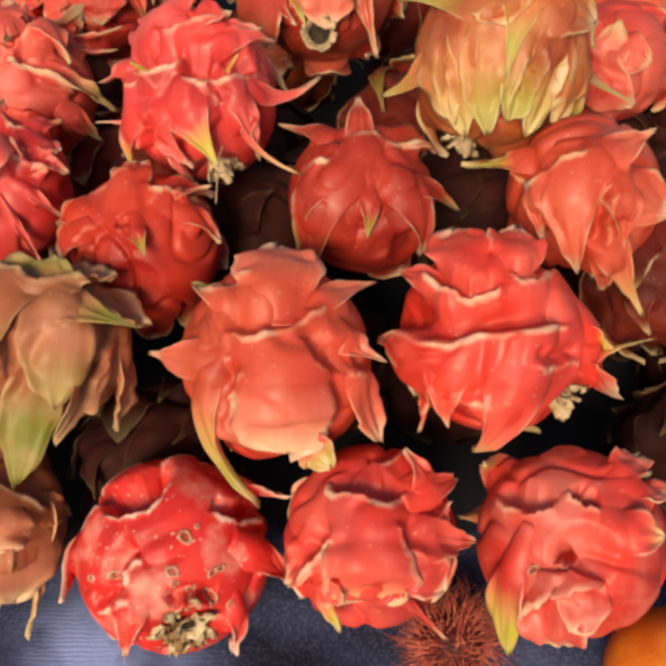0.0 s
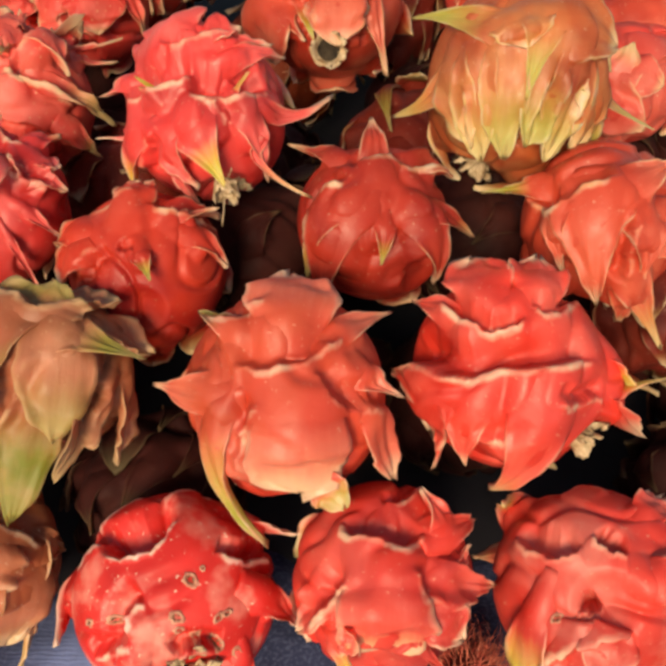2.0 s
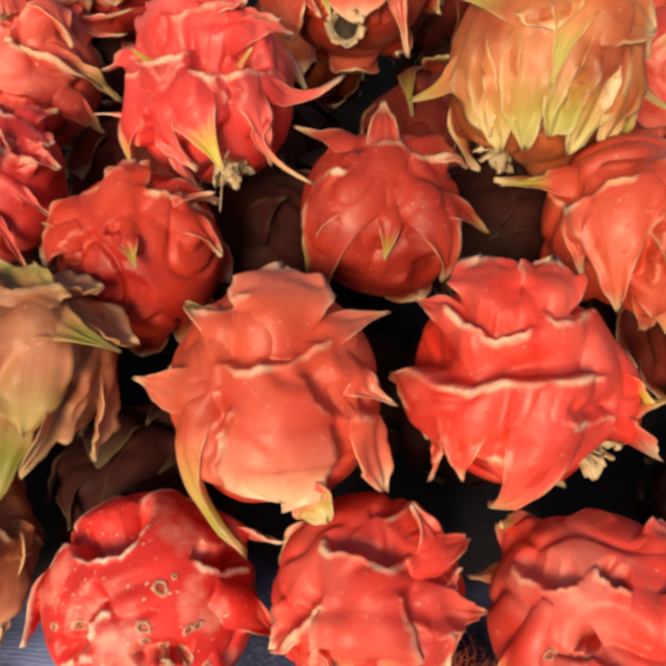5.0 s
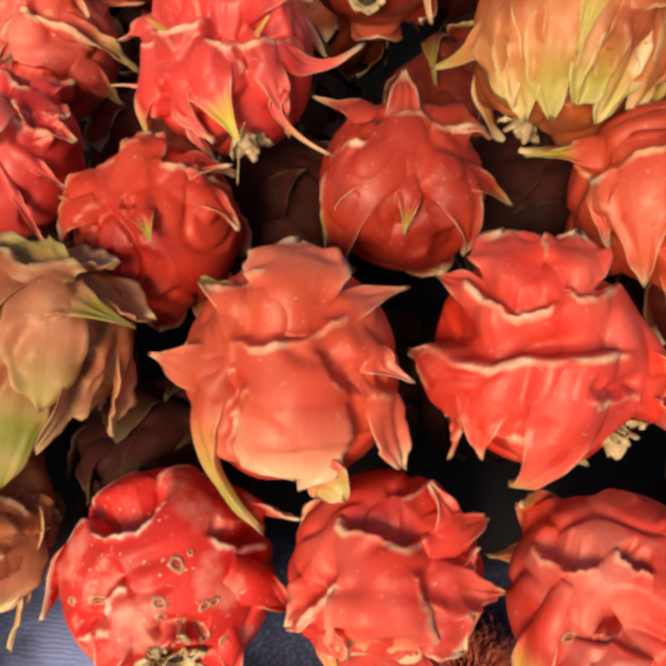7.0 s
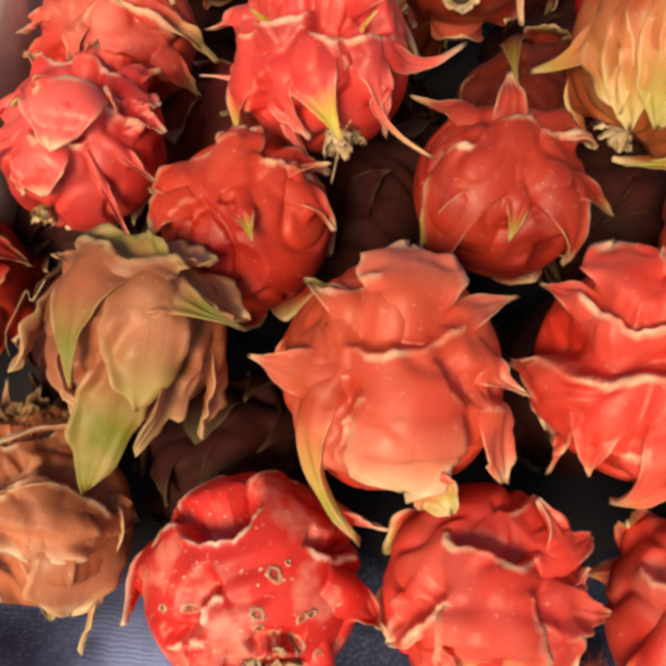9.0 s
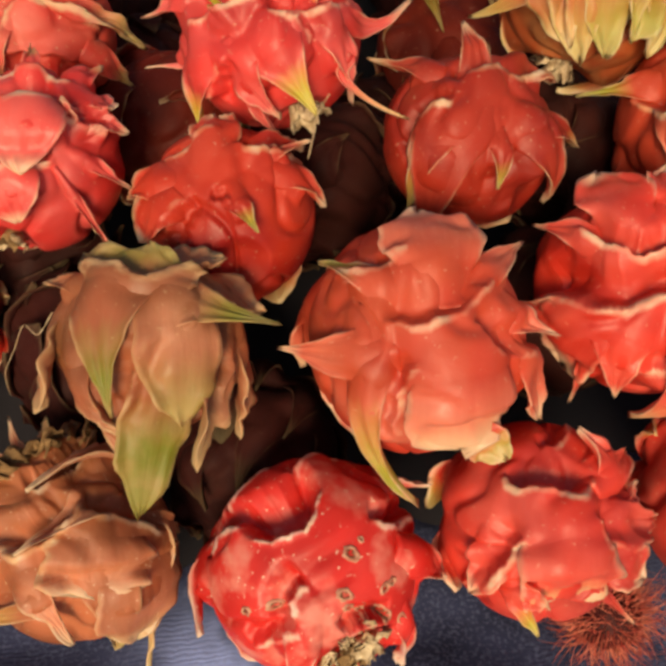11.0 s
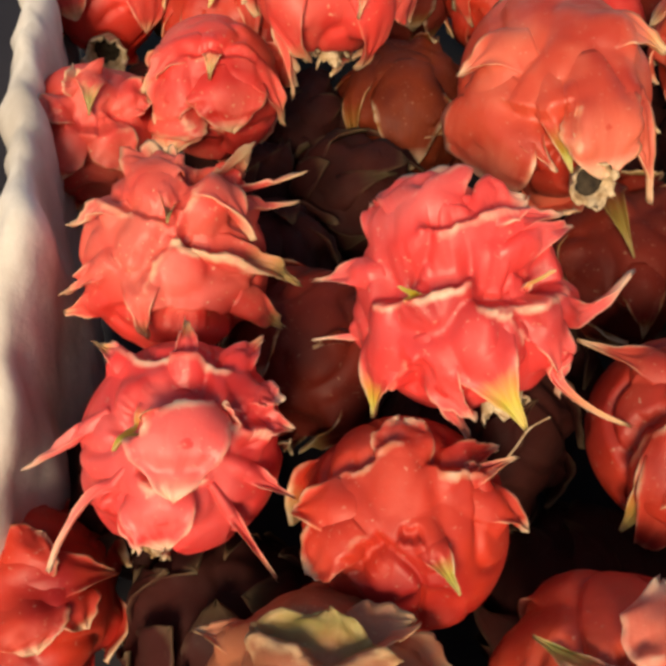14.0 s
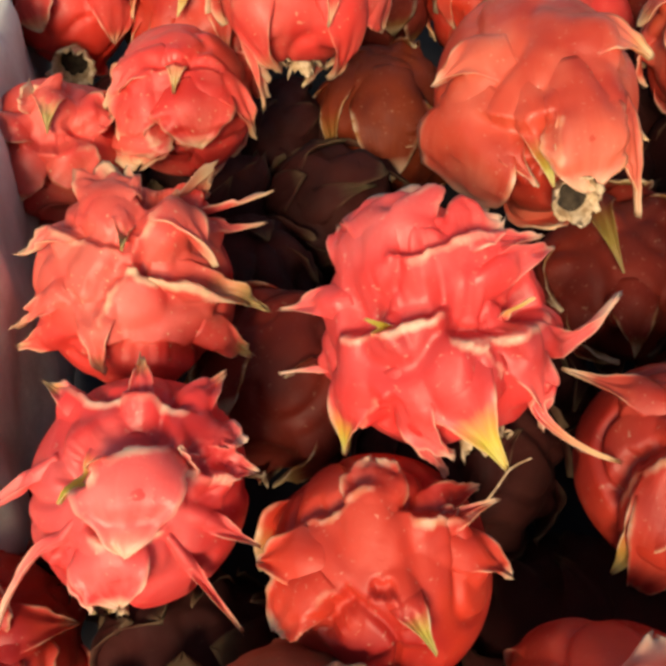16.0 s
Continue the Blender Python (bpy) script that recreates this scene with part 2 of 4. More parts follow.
def unit(lon, lat):
    lon, lat = np.radians(lon), np.radians(lat)
    return np.stack([np.cos(lat) * np.cos(lon), np.cos(lat) * np.sin(lon), np.sin(lat)], -1)


class Scale_leaf:
    """One scale of a dragon fruit: where it starts, where its tip points, half width and height of the tip."""

    def __init__(self, lon, lat, tip_lon, tip_lat, half_mm, height_mm, bow_mm, tint, blunt, pale, radius):
        self.base, tip = unit(lon, lat), unit(tip_lon, tip_lat)
        self.turn = max(math.acos(float(np.clip(self.base @ tip, -1, 1))), 0.12)
        side = tip - (tip @ self.base) * self.base
        self.ahead = side / max(np.linalg.norm(side), 1e-6)
        self.across = np.cross(self.base, self.ahead)
        self.half, self.height = half_mm / 1000, max(height_mm, 2.0) / 1000
        self.swell = min(0.0100, 0.0022 + 0.42 * self.half)
        self.middle = self.base * math.cos(self.turn / 2) + self.ahead * math.sin(self.turn / 2)
        self.radius, self.bow, self.tint, self.blunt, self.pale = radius, bow_mm / 1000, tint, blunt, pale

    def lump(self, d):
        """How far the flesh swells under the scale, for unit directions d."""
        x = d @ self.base
        span = max(self.turn, 0.35)
        u = np.arctan2(d @ self.ahead, x) / span
        v = np.arcsin(np.clip(d @ self.across, -1, 1)) * self.radius / self.half
        return self.swell * (smooth(-1.1, 0.35, u) * (1 - smooth(0.40, 0.66, u)) * (1.05 - 0.75 * np.clip(v * v, 0, 3))) * (x > 0)


class Pocket:
    """A hollow in the skin behind a thin pale lip."""

    def __init__(self, lon, lat, far_lon, far_lat, half_mm, sag, deep_mm, radius):
        self.base, far = unit(lon, lat), unit(far_lon, far_lat)
        self.turn = max(math.acos(float(np.clip(self.base @ far, -1, 1))), 0.10)
        side = far - (far @ self.base) * self.base
        self.ahead = side / max(np.linalg.norm(side), 1e-6)
        self.across = np.cross(self.base, self.ahead)
        self.half, self.sag, self.deep, self.radius = half_mm / 1000, sag, deep_mm / 1000, radius

    def cut(self, d):
        """Height to add and paleness of the lip, for unit directions d."""
        x = d @ self.base
        v = np.arcsin(np.clip(d @ self.across, -1, 1)) * self.radius / self.half
        u = np.arctan2(d @ self.ahead, x) / self.turn - self.sag * v * v + 0.035 * np.sin(v * 6 + self.deep * 900) + 0.018 * np.sin(v * 17 + self.turn * 90) + 0.012 * np.sin(v * 33 + self.turn * 50)
        side = (1 - smooth(0.70, 1.10, np.abs(v))) * (x > 0.3)
        hollow = smooth(-0.04, 0.30, u) * (1 - smooth(0.42, 1.22, u))
        lip = np.exp(-((u + 0.03) * self.turn * self.radius / 0.0013) ** 2) * (0.75 + 0.25 * np.sin(v * 11 + self.deep * 500))
        return (0.0022 * lip - 1.25 * self.deep * hollow) * side, 1.6 * lip * side


class Crest:
    """The pale thin edge of a scale that has grown onto the skin, with a hollow on its left as one goes along it."""

    def __init__(self, stops, deep_mm, wide_mm, pale, radius):
        way = np.array([unit(*p) for p in stops])
        t = np.linspace(0, len(way) - 1, 9 * (len(way) - 1) + 1)
        k = np.minimum(t.astype(int), len(way) - 2)
        f = (t - k)[:, None]
        a, b, c, d = way[np.maximum(k - 1, 0)], way[k], way[k + 1], way[np.minimum(k + 2, len(way) - 1)]
        line = 0.5 * (2 * b + (c - a) * f + (2 * a - 5 * b + 4 * c - d) * f ** 2 + (3 * b - a - 3 * c + d) * f ** 3)
        self.line = line / np.linalg.norm(line, axis=1)[:, None]
        self.ahead = np.gradient(self.line, axis=0)
        self.ahead /= np.linalg.norm(self.ahead, axis=1)[:, None]
        self.left = np.cross(self.line, self.ahead)
        self.base = self.line[len(line) // 2]
        self.far = math.cos(0.5 * np.linalg.norm(self.line[0] - self.line[-1]) + (wide_mm / 1000 + 0.02) / radius)
        self.deep, self.wide, self.pale, self.radius = deep_mm / 1000, wide_mm / 1000, pale, radius

    def cut(self, d):
        """Height to add and paleness of the edge, for unit directions d."""
        height, glow = np.zeros(len(d)), np.zeros(len(d))
        near = np.where(d @ self.base > self.far)[0]
        if not len(near):
            return height, glow
        q = d[near]
        k = np.argmax(q @ self.line.T, axis=1)
        gap = q - self.line[k]
        on = (k + np.einsum("ij,ij->i", gap, self.ahead[k]) / np.linalg.norm(self.line[1] - self.line[0])) / (len(self.line) - 1)
        s = np.einsum("ij,ij->i", gap, self.left[k]) * self.radius
        s = s + 0.0006 * np.sin(on * 19 + self.deep * 700) + 0.0003 * np.sin(on * 47 + self.wide * 900)
        fade = smooth(-0.12, 0.14, on) * (1 - smooth(0.86, 1.12, on))
        hollow = smooth(-0.0004, 0.0024 if self.deep > 0.0048 else 0.0050, s) * (1 - smooth(0.34 * self.wide, 1.1 * self.wide, s))
        ledge = np.where(s < 0, np.exp(np.minimum(s, 0) / 0.0065), 1 - smooth(0.0, 0.0015, s))
        height[near] = ((0.0012 + 0.22 * self.deep) * ledge - 1.35 * self.deep * hollow) * fade
        glow[near] = 1.15 * self.pale * np.exp(-((s + 0.0007) / np.where(s < -0.0007, 0.0024, 0.0012)) ** 2) * (0.75 + 0.25 * np.sin(on * 13 + self.deep * 900)) * fade
        return height, glow


def dragon_fruit(centre, radius, long, turn, skin, label, scales, end=None, fine=True, scabs=(), pockets=(), crumple=1.0, crests=(), taper=0.0):
    """A dragon fruit: lumpy body, overlapping scales, and the dried end of its flower. Local +z points to the flower end."""
    seed = int(abs(centre[0] * 7919 + centre[1] * 6101 + centre[2] * 3571) * 1000) % 100000
    rng = np.random.RandomState(seed)
    material = SKIN[skin]
    turned = np.array(Euler([radians(a) for a in turn]).to_matrix())
    stretch = np.array([1, 1, long]) * radius
    base = Vector(centre) - Vector((0, 0, radius))
    root = new("dragon_fruit", None)
    root.location = base
    root.empty_display_size = 0.01
    tagged(root, label, "dragon fruit", "dragon fruits in the heap")

    leaves = [Scale_leaf(*(tuple(s) + (rng.uniform(-2.5, 2.5), rng.uniform(0, 0.5), 0, max(rng.uniform(-0.3, 0.45), 0))[max(len(s) - 6, 0):])[:10], radius) for s in scales]
    hollows = [Pocket(*p, radius) for p in pockets] + [Crest(*c, radius) for c in crests]
    # the far sides carry scales in the usual spiral
    for k in range(26):
        lat = math.degrees(math.asin(1 - 2 * (k + 0.5) / 26)) * -1
        lon = (k * 137.5 + seed) % 360
        if lat > 62 or lat < -74:
            continue
        length = 34 + rng.uniform(-6, 10)
        leaf = Scale_leaf(lon, lat, lon + rng.uniform(-10, 10), min(lat + length, 86), rng.uniform(10, 15), rng.uniform(5, 13), rng.uniform(-3, 3), rng.uniform(0, 0.7), 0, max(rng.uniform(-0.4, 0.4), 0), radius)
        if all(math.degrees(math.acos(float(np.clip(leaf.middle @ o.middle, -1, 1)))) > (64 if crests else 44) for o in leaves[:len(scales)]) and all(math.degrees(math.acos(float(np.clip(leaf.middle @ p.base, -1, 1)))) > 30 for p in hollows):
            leaves.append(leaf)


    def carve(d):
        return sum(p.cut(d)[0] for p in hollows) + 0 * d[:, 0]

    def skin_height(d, hollow=True):
        h = 0.0026 * ripple(d, 3.4, seed) + crumple * (0.0012 * ripple(d, 9, seed + 1) + 0.0005 * ripple(d, 22, seed + 2)) - 0.0048
        for leaf in leaves:
            h = np.maximum(h, leaf.lump(d) + 0.5 * h)
        valley = np.exp(-(ripple(d, 3.8, seed + 3) / 0.16) ** 2)
        h = h + carve(d) if hollow else h
        return h - 0.0026 * valley - 0.006 * smooth(0.93, 1.0, d[:, 2])

    def place(d, h):
        p = d * stretch
        p[:, :2] *= (1 - taper * smooth(0.1, 1.0, d[:, 2]))[:, None]
        n = d / stretch
        n /= np.linalg.norm(n, axis=1)[:, None]
        return (p + n * h[:, None]) @ turned.T + np.array((0, 0, radius))

    cols, rows = (232, 150) if hollows else (96, 60) if fine else (40, 26)
    lon, lat = np.meshgrid(np.arange(cols) * 360 / cols, np.linspace(-89.5, 89.5, rows))
    d = unit(lon.ravel(), lat.ravel())
    verts = place(d, skin_height(d))
    faces = lattice(rows, cols, True) + [tuple(range(cols))[::-1], tuple((rows - 1) * cols + k for k in range(cols))]
    lip = np.clip(sum(p.cut(d)[1] for p in hollows) + 0 * d[:, 0], 0, 1.5)
    part("body", mesh_of("body", verts, faces, material, (("edge", lip),)), root)

    for k, leaf in enumerate(leaves):
        nu, nv = (27, 17) if k < len(scales) else (17, 11) if fine else (9, 7)
        u, v = np.meshgrid(np.linspace(-0.45, 1, nu), np.linspace(-1, 1, nv), indexing="ij")
        u, v = u.ravel(), v.ravel()
        along = np.clip(u, 0, 1)
        slim = leaf.turn * radius + leaf.height > 2.6 * leaf.half
        wide = (0.78 * (1 - along) ** 1.8 + 0.22 * (1 - along) ** 0.8) if slim else 0.93 * (1 - along ** 2.0) ** 0.9 + 0.07 * (1 - along)
        if leaf.blunt:
            wide = (0.8 + 0.35 * np.sin(along * 2.6)) * (1 - along ** 3) ** 0.9 + 0.02
        if leaf.blunt > 1:
            wide = (0.92 + 0.10 * np.sin(along * 3)) * np.sqrt(np.clip(1 - along ** 9, 0, 1)) + 0.02
        ragged = np.stack([u * 2.5, np.sign(v), u * 0 + 0.7 * k], -1)
        wide = wide * (1 + (0.10 * ripple(ragged, 3.0, seed + k) + 0.06 * ripple(ragged, 9.0, seed + k + 9)) * smooth(-0.1, 0.3, u))
        wide = leaf.half * np.where(u < 0, 1 + 0.5 * u, wide) + 0.0004
        a = u * leaf.turn
        wave = 0.10 * ripple(np.stack([u * 2, v, u * 0 + k], -1), 3.0, seed + k)
        middle = np.cos(a)[:, None] * leaf.base + np.sin(a)[:, None] * leaf.ahead
        b = ((v + wave * along) * wide - leaf.bow * 4 * along * (1 - along) * (1 if slim else 0.4)) / radius
        dd = np.cos(b)[:, None] * middle + np.sin(b)[:, None] * leaf.across
        dd /= np.linalg.norm(dd, axis=1)[:, None]
        rise = leaf.swell * smooth(-1.1, 0.35, u) * (1.05 - 0.75 * v * v * (1 - 0.75 * smooth(-0.1, 0.5, u)))
        lift = np.maximum(leaf.height - leaf.swell, -0.002) * np.clip((u - 0.25) / 0.75, 0, 1) ** 2.1
        cup = (0.0036 * v ** 4 - 0.0010 * (1 - v * v)) * smooth(-0.05, 0.45, u) * (1 - 0.6 * along)
        crease = 0.00035 * np.sin(v * rng.uniform(5, 9) + rng.uniform(0, 6)) * smooth(0.0, 0.4, u)
        ruffle = crumple * (0.0042 if leaf.blunt else 0.0018) * ripple(np.stack([u * 3, v * 1.5, u * 0 + k], -1), 4.0, seed + 50 + k) * smooth(0.2, 0.7, u) * (0.3 + v * v)
        bury = -0.0022 * (1 - smooth(-0.45, 0.20, u)) - 0.0018 * v * v * (1 - smooth(-0.15, 0.25, u))
        drape = skin_height(dd, False)
        under = np.maximum(rise, drape * (1 - smooth(0.3, 0.7, u))) if leaf.blunt < 2 else drape + 0.0012 * smooth(0.0, 0.5, u)
        h = under + carve(dd) * (1 - 0.85 * smooth(0.5, 0.9, u)) + lift + cup + crease + ruffle + bury + 0.0005
        thick = (0.0026 * (1 - 0.7 * along)) * (1 - v ** 4) + 0.0008
        top, under = place(dd, h), place(dd, h - thick)
        count = nu * nv
        quads = lattice(nu, nv)
        faces = [q[::-1] for q in quads] + [tuple(i + count for i in q) for q in quads]
        loop = [j for j in range(nv)] + [i * nv + nv - 1 for i in range(1, nu)] + [(nu - 1) * nv + j for j in range(nv - 2, -1, -1)] + [i * nv for i in range(nu - 2, 0, -1)]
        for p, q in zip(loop, loop[1:] + loop[:1]):
            faces.append((p, q, q + count, p + count))
        edge = 0.8 * (np.abs(v) ** 6) * smooth(-0.05, 0.30, u)
        if hollows:
            edge = np.maximum(edge, np.clip(sum(p.cut(dd)[1] for p in hollows), 0, 1.5) * (1 - smooth(0.5, 0.9, u)))
        data = (("along", np.r_[along, along]), ("edge", np.r_[edge, edge]), ("across", np.r_[v * leaf.half * 80, v * leaf.half * 80]), ("number", np.full(2 * count, (seed + k * 17) % 97)), ("tint", np.full(2 * count, leaf.tint)), ("pale", np.full(2 * count, leaf.pale)))
        part("scale", mesh_of("scale", np.r_[top, under], faces, material, data), root)

    if end:
        flower_end(root, end, turned, radius, long, rng)
    for slon, slat, size in scabs:
        scab(root, unit(slon, slat), size, place, skin_height, rng)
    root.location = base
    return root


def flower_end(root, kind, turned, radius, long, rng):
    """The dried remains of the flower: a ragged ring with a dark hollow, or a few crumpled scraps."""
    tall, wide = {"ring": (0.009, 0.0100), "cup": (0.016, 0.0135), "knob": (0.007, 0.007), "crust": (0.003, 0.007), "bud": (0.004, 0.0045), "crown": (0.010, 0.012)}[kind]
    seat = radius * long + (0.003 if kind in ("ring", "cup") else -0.004)
    cols, profile = 30, [(0.55, -0.9), (0.75, -0.2), (0.9, 0.5), (1.05, 1.0), (0.92, 1.02), (0.80, 0.55), (0.66, 0.1)]
    lon = np.arange(cols) * 2 * np.pi / cols
    jag = 0.25 * np.sin(lon * 3 + rng.uniform(0, 6)) + 0.18 * np.sin(lon * 7 + rng.uniform(0, 6)) + 0.12 * rng.normal(size=cols)
    verts = []
    for r, z in profile:
        rr = wide * (r + (0.12 * jag + 0.08 * rng.normal(size=cols)) * max(z, 0.2))
        zz = seat + tall * (z + np.where(z > 0.4, jag, 0))
        verts += list(np.stack([rr * np.cos(lon), rr * np.sin(lon), np.broadcast_to(zz, lon.shape)], -1))
    # open flower tubes are tilted to face the camera; bright is that direction
    lean = Euler((0, 0, 0)).to_matrix()
    if kind in ("ring", "cup"):
        bright = Vector(turned.T @ np.array((0.0, -0.55, 0.83)))
        lean = Vector((0, 0, 1)).rotation_difference(bright.lerp(Vector((0, 0, 1)), 0.55)).to_matrix()
    lean, foot = np.array(lean), np.array((0, 0, seat))
    verts = ((np.array(verts) - foot) @ lean.T + foot) @ turned.T + np.array((0, 0, radius))
    ring = part("flower_end", mesh_of("flower_end", verts, lattice(len(profile), cols, True), WITHER if kind in ("crown", "bud") else DRIED), root, "dry papery flower remains")
    # near-black disc that fills the tube
    hole = [(0.74 * wide * math.cos(a) * s, 0.74 * wide * math.sin(a) * s, seat - 0.002 + tall * z) for s, z in ((1.0, 0.25), (0.6, 0.05), (0.15, 0.0)) for a in lon]
    hole = ((np.array(hole) - foot) @ lean.T + foot) @ turned.T + np.array((0, 0, radius))
    part("hollow", mesh_of("hollow", hole, lattice(3, cols, True) + [tuple(2 * cols + k for k in range(cols))], DARK_HOLLOW), ring, "dark hollow")
    if kind not in ("ring", "cup"):
        for k in range({"crust": 16, "crown": 44}.get(kind, 4)):
            a, r = rng.uniform(0, 6.28), wide * rng.uniform(0.5, 1.9 if kind in ("crown", "crust") else 1.3)
            at = np.array((r * math.cos(a), r * math.sin(a), radius * long * (1 - 0.5 * (r / radius) ** 2) - 0.002))
            u, v = np.meshgrid(np.linspace(0, 1, 6), np.linspace(-1, 1, 5), indexing="ij")
            u, v = u.ravel(), v.ravel()
            size = rng.uniform(0.008, 0.018) if kind == "crown" else rng.uniform(0.004, 0.008)
            p = np.stack([size * u + 0.0012 * rng.normal(size=30), 0.5 * size * v * (1.1 - u * 0.6), (0.25 if kind == "crust" else 0.6) * size * u * u + 0.0012 * rng.normal(size=30)], -1)
            c, s = math.cos(a), math.sin(a)
            p = p @ np.array([[c, s, 0], [-s, c, 0], [0, 0, 1]]) + at
            q = np.r_[p, p - np.array((0, 0, 0.0009))] @ turned.T + np.array((0, 0, radius))
            quads = lattice(6, 5)
            loop = list(range(5)) + [i * 5 + 4 for i in range(1, 6)] + [25 + j for j in range(3, -1, -1)] + [i * 5 for i in range(4, 0, -1)]
            faces = [f[::-1] for f in quads] + [tuple(i + 30 for i in f) for f in quads] + [(a1, b1, b1 + 30, a1 + 30) for a1, b1 in zip(loop, loop[1:] + loop[:1])]
            part("petal_scrap", mesh_of("petal_scrap", q, faces, WITHER if kind == "crown" or (kind == "crust" and k % 4 == 3) else DRIED), root, "dry papery scrap")


def scab(root, d, size, place, skin_height, rng):
    """A corky ring round a sunken dark spot on the skin."""
    side = np.cross(d, (0.3, 0.5, 0.8))
    side /= np.linalg.norm(side)
    other = np.cross(d, side)
    cols, verts = 16, []
    lon = np.arange(cols) * 2 * np.pi / cols
    shape = 1 + 0.11 * rng.normal(size=cols)
    dirs, rise = [], []
    for r, z in ((1.25, -0.6), (1.05, 0.5), (0.8, 0.9), (0.6, 0.3), (0.3, -0.1), (0.05, -0.2)):
        dd = d + (np.cos(lon)[:, None] * side + np.sin(lon)[:, None] * other * 1.3) * (r * shape * size / 45)[:, None]
        dirs.append(dd / np.linalg.norm(dd, axis=1)[:, None])
        rise.append(np.full(cols, z * 0.0011) + 0.0003 * rng.normal(size=cols))
    dirs, rise = np.concatenate(dirs), np.concatenate(rise)
    verts = place(dirs, skin_height(dirs) + rise)
    ring = part("scab", mesh_of("scab", verts[:4 * cols], lattice(4, cols, True), SCAR), root, "pale corky scab rim")
    part("pit", mesh_of("pit", verts[3 * cols:], lattice(3, cols, True) + [tuple(2 * cols + k for k in range(cols))], SCAB), ring, "dark brown pit")


# ---- ground, cloth, sack wall ----
def sheet(name, xs, ys, height, material, label, category="", kind="structure", thick=0.0):
    x, y = np.meshgrid(xs, ys, indexing="ij")
    p = np.stack([x.ravel(), y.ravel(), height(x.ravel(), y.ravel())], -1)
    faces = [q[::-1] for q in lattice(len(xs), len(ys))]
    ob = new(name, mesh_of(name, p, faces, material))
    if thick:
        s = ob.modifiers.new("thickness", "SOLIDIFY")
        s.thickness, s.offset = thick, -1
    return tagged(ob, label, category, "", kind)


sheet("ground", np.linspace(-40, 40, 9), np.linspace(-40, 40, 9), lambda x, y: 0 * x + GROUND - 0.012, FLOOR, "dark grey market floor, near-black for the shade under the heap", "floor")


def cloth_height(x, y):
    p = np.stack([x, y, 0 * x], -1)
    folds = 0.013 * ripple(p, 26, 5) + 0.005 * ripple(p, 60, 6)
    tucked = smooth(-0.045, -0.012, y + 0.011 * np.sin(x * 37) + 0.006 * np.sin(x * 83))
    return np.maximum(GROUND + 0.006 + folds - 0.014 * smooth(-0.085, -0.035, y), GROUND - 0.009) - 0.014 * tucked


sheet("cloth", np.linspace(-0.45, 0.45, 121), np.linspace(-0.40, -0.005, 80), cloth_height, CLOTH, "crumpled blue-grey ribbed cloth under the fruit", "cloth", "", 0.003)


def sack_wall():
    n, m = 140, 26
    y, s = np.meshgrid(np.linspace(-0.09, 0.62, n), np.linspace(0, 1, m), indexing="ij")
    y, s = y.ravel(), s.ravel()
    # the low front stretch, mostly out of view, is added to shade the floor
    line = np.interp(y, [-0.09, 0.03, 0.07, 0.12, 0.19, 0.33, 0.45, 0.65], [-0.290, -0.278, -0.254, -0.238, -0.239, -0.254, -0.274, -0.308])
    top = np.interp(y, [-0.09, 0.05, 0.10, 0.19, 0.33, 0.45, 0.65], [0.045, 0.085, 0.115, 0.150, 0.138, 0.128, 0.12])
    p = np.stack([y, s * 0.15, 0 * y], -1)
    folds = 0.007 * ripple(p, 40, 11) * (0.4 + s) + 0.003 * ripple(p, 110, 12)
    lip = np.clip((s - 0.80) / 0.20, 0, 1)
    x = line + folds - 0.016 * lip ** 1.5
    z = GROUND + (top - GROUND) * np.minimum(s / 0.86, 1) - 0.018 * np.clip((s - 0.88) / 0.12, 0, 1) ** 1.4 + 0.004 * ripple(p, 55, 13) * s
    ob = new("sack_wall", mesh_of("sack_wall", np.stack([x, y, z], -1), lattice(n, m), SACK))
    t = ob.modifiers.new("thickness", "SOLIDIFY")
    t.thickness, t.offset = 0.006, 0
    tagged(ob, "crumpled pale grey-beige sack wall holding the heap", "sack")


sack_wall()

# ---- the heap of dragon fruit ----
# salmon-pink dragon fruit with yellow-green scale tips
dragon_fruit((-0.008, -0.015, 0.096), 0.0469, 1.06, (122, 0, 10), "salmon", "salmon-pink dragon fruit with yellow-green scale tips", [
    (134, 1, 173, -10, 10.8, 14.3, 0, 0, 0, 0.5), (117, -29, 163, -46, 8.3, 7.0, 0, 0.85, 0, 0.2), (87, -28, 71, -65, 16.7, 6.0, 0, 0, 1, 0.6), (61, -22, 17, -28, 7.5, 14.4, 0, 0.3, 0, 0.7),
    (49, 0, 37, 11, 8.3, 14.0, 0, 0.1, 0, 0.4), (47, 17, 7, 46, 8.3, 15.0, 0, 0.15, 1, 0.7), (90, 17, 95, 59, 19.7, 13.0, 0, 0.38, 2, 1.0), (75, 56, 57, 61, 7.5, 14.0, 0, 0.75, 1, 0.4),
    (133, 8, 175, 75, 9.4, 20.7, 5, 1.0, 0, 0.2),
], end=None, crests=[
    (((119, -11), (102, -6), (81, -9), (61, -18)), 3.5, 18, 0.8), (((80, -2), (67, 15), (36, 16)), 3, 14, 0.5),
    (((165, -46), (126, -35), (100, -40)), 3, 10, 0.7), (((133, 39), (122, 21), (110, 9)), 2.5, 9, 0.7),
], crumple=0.7)
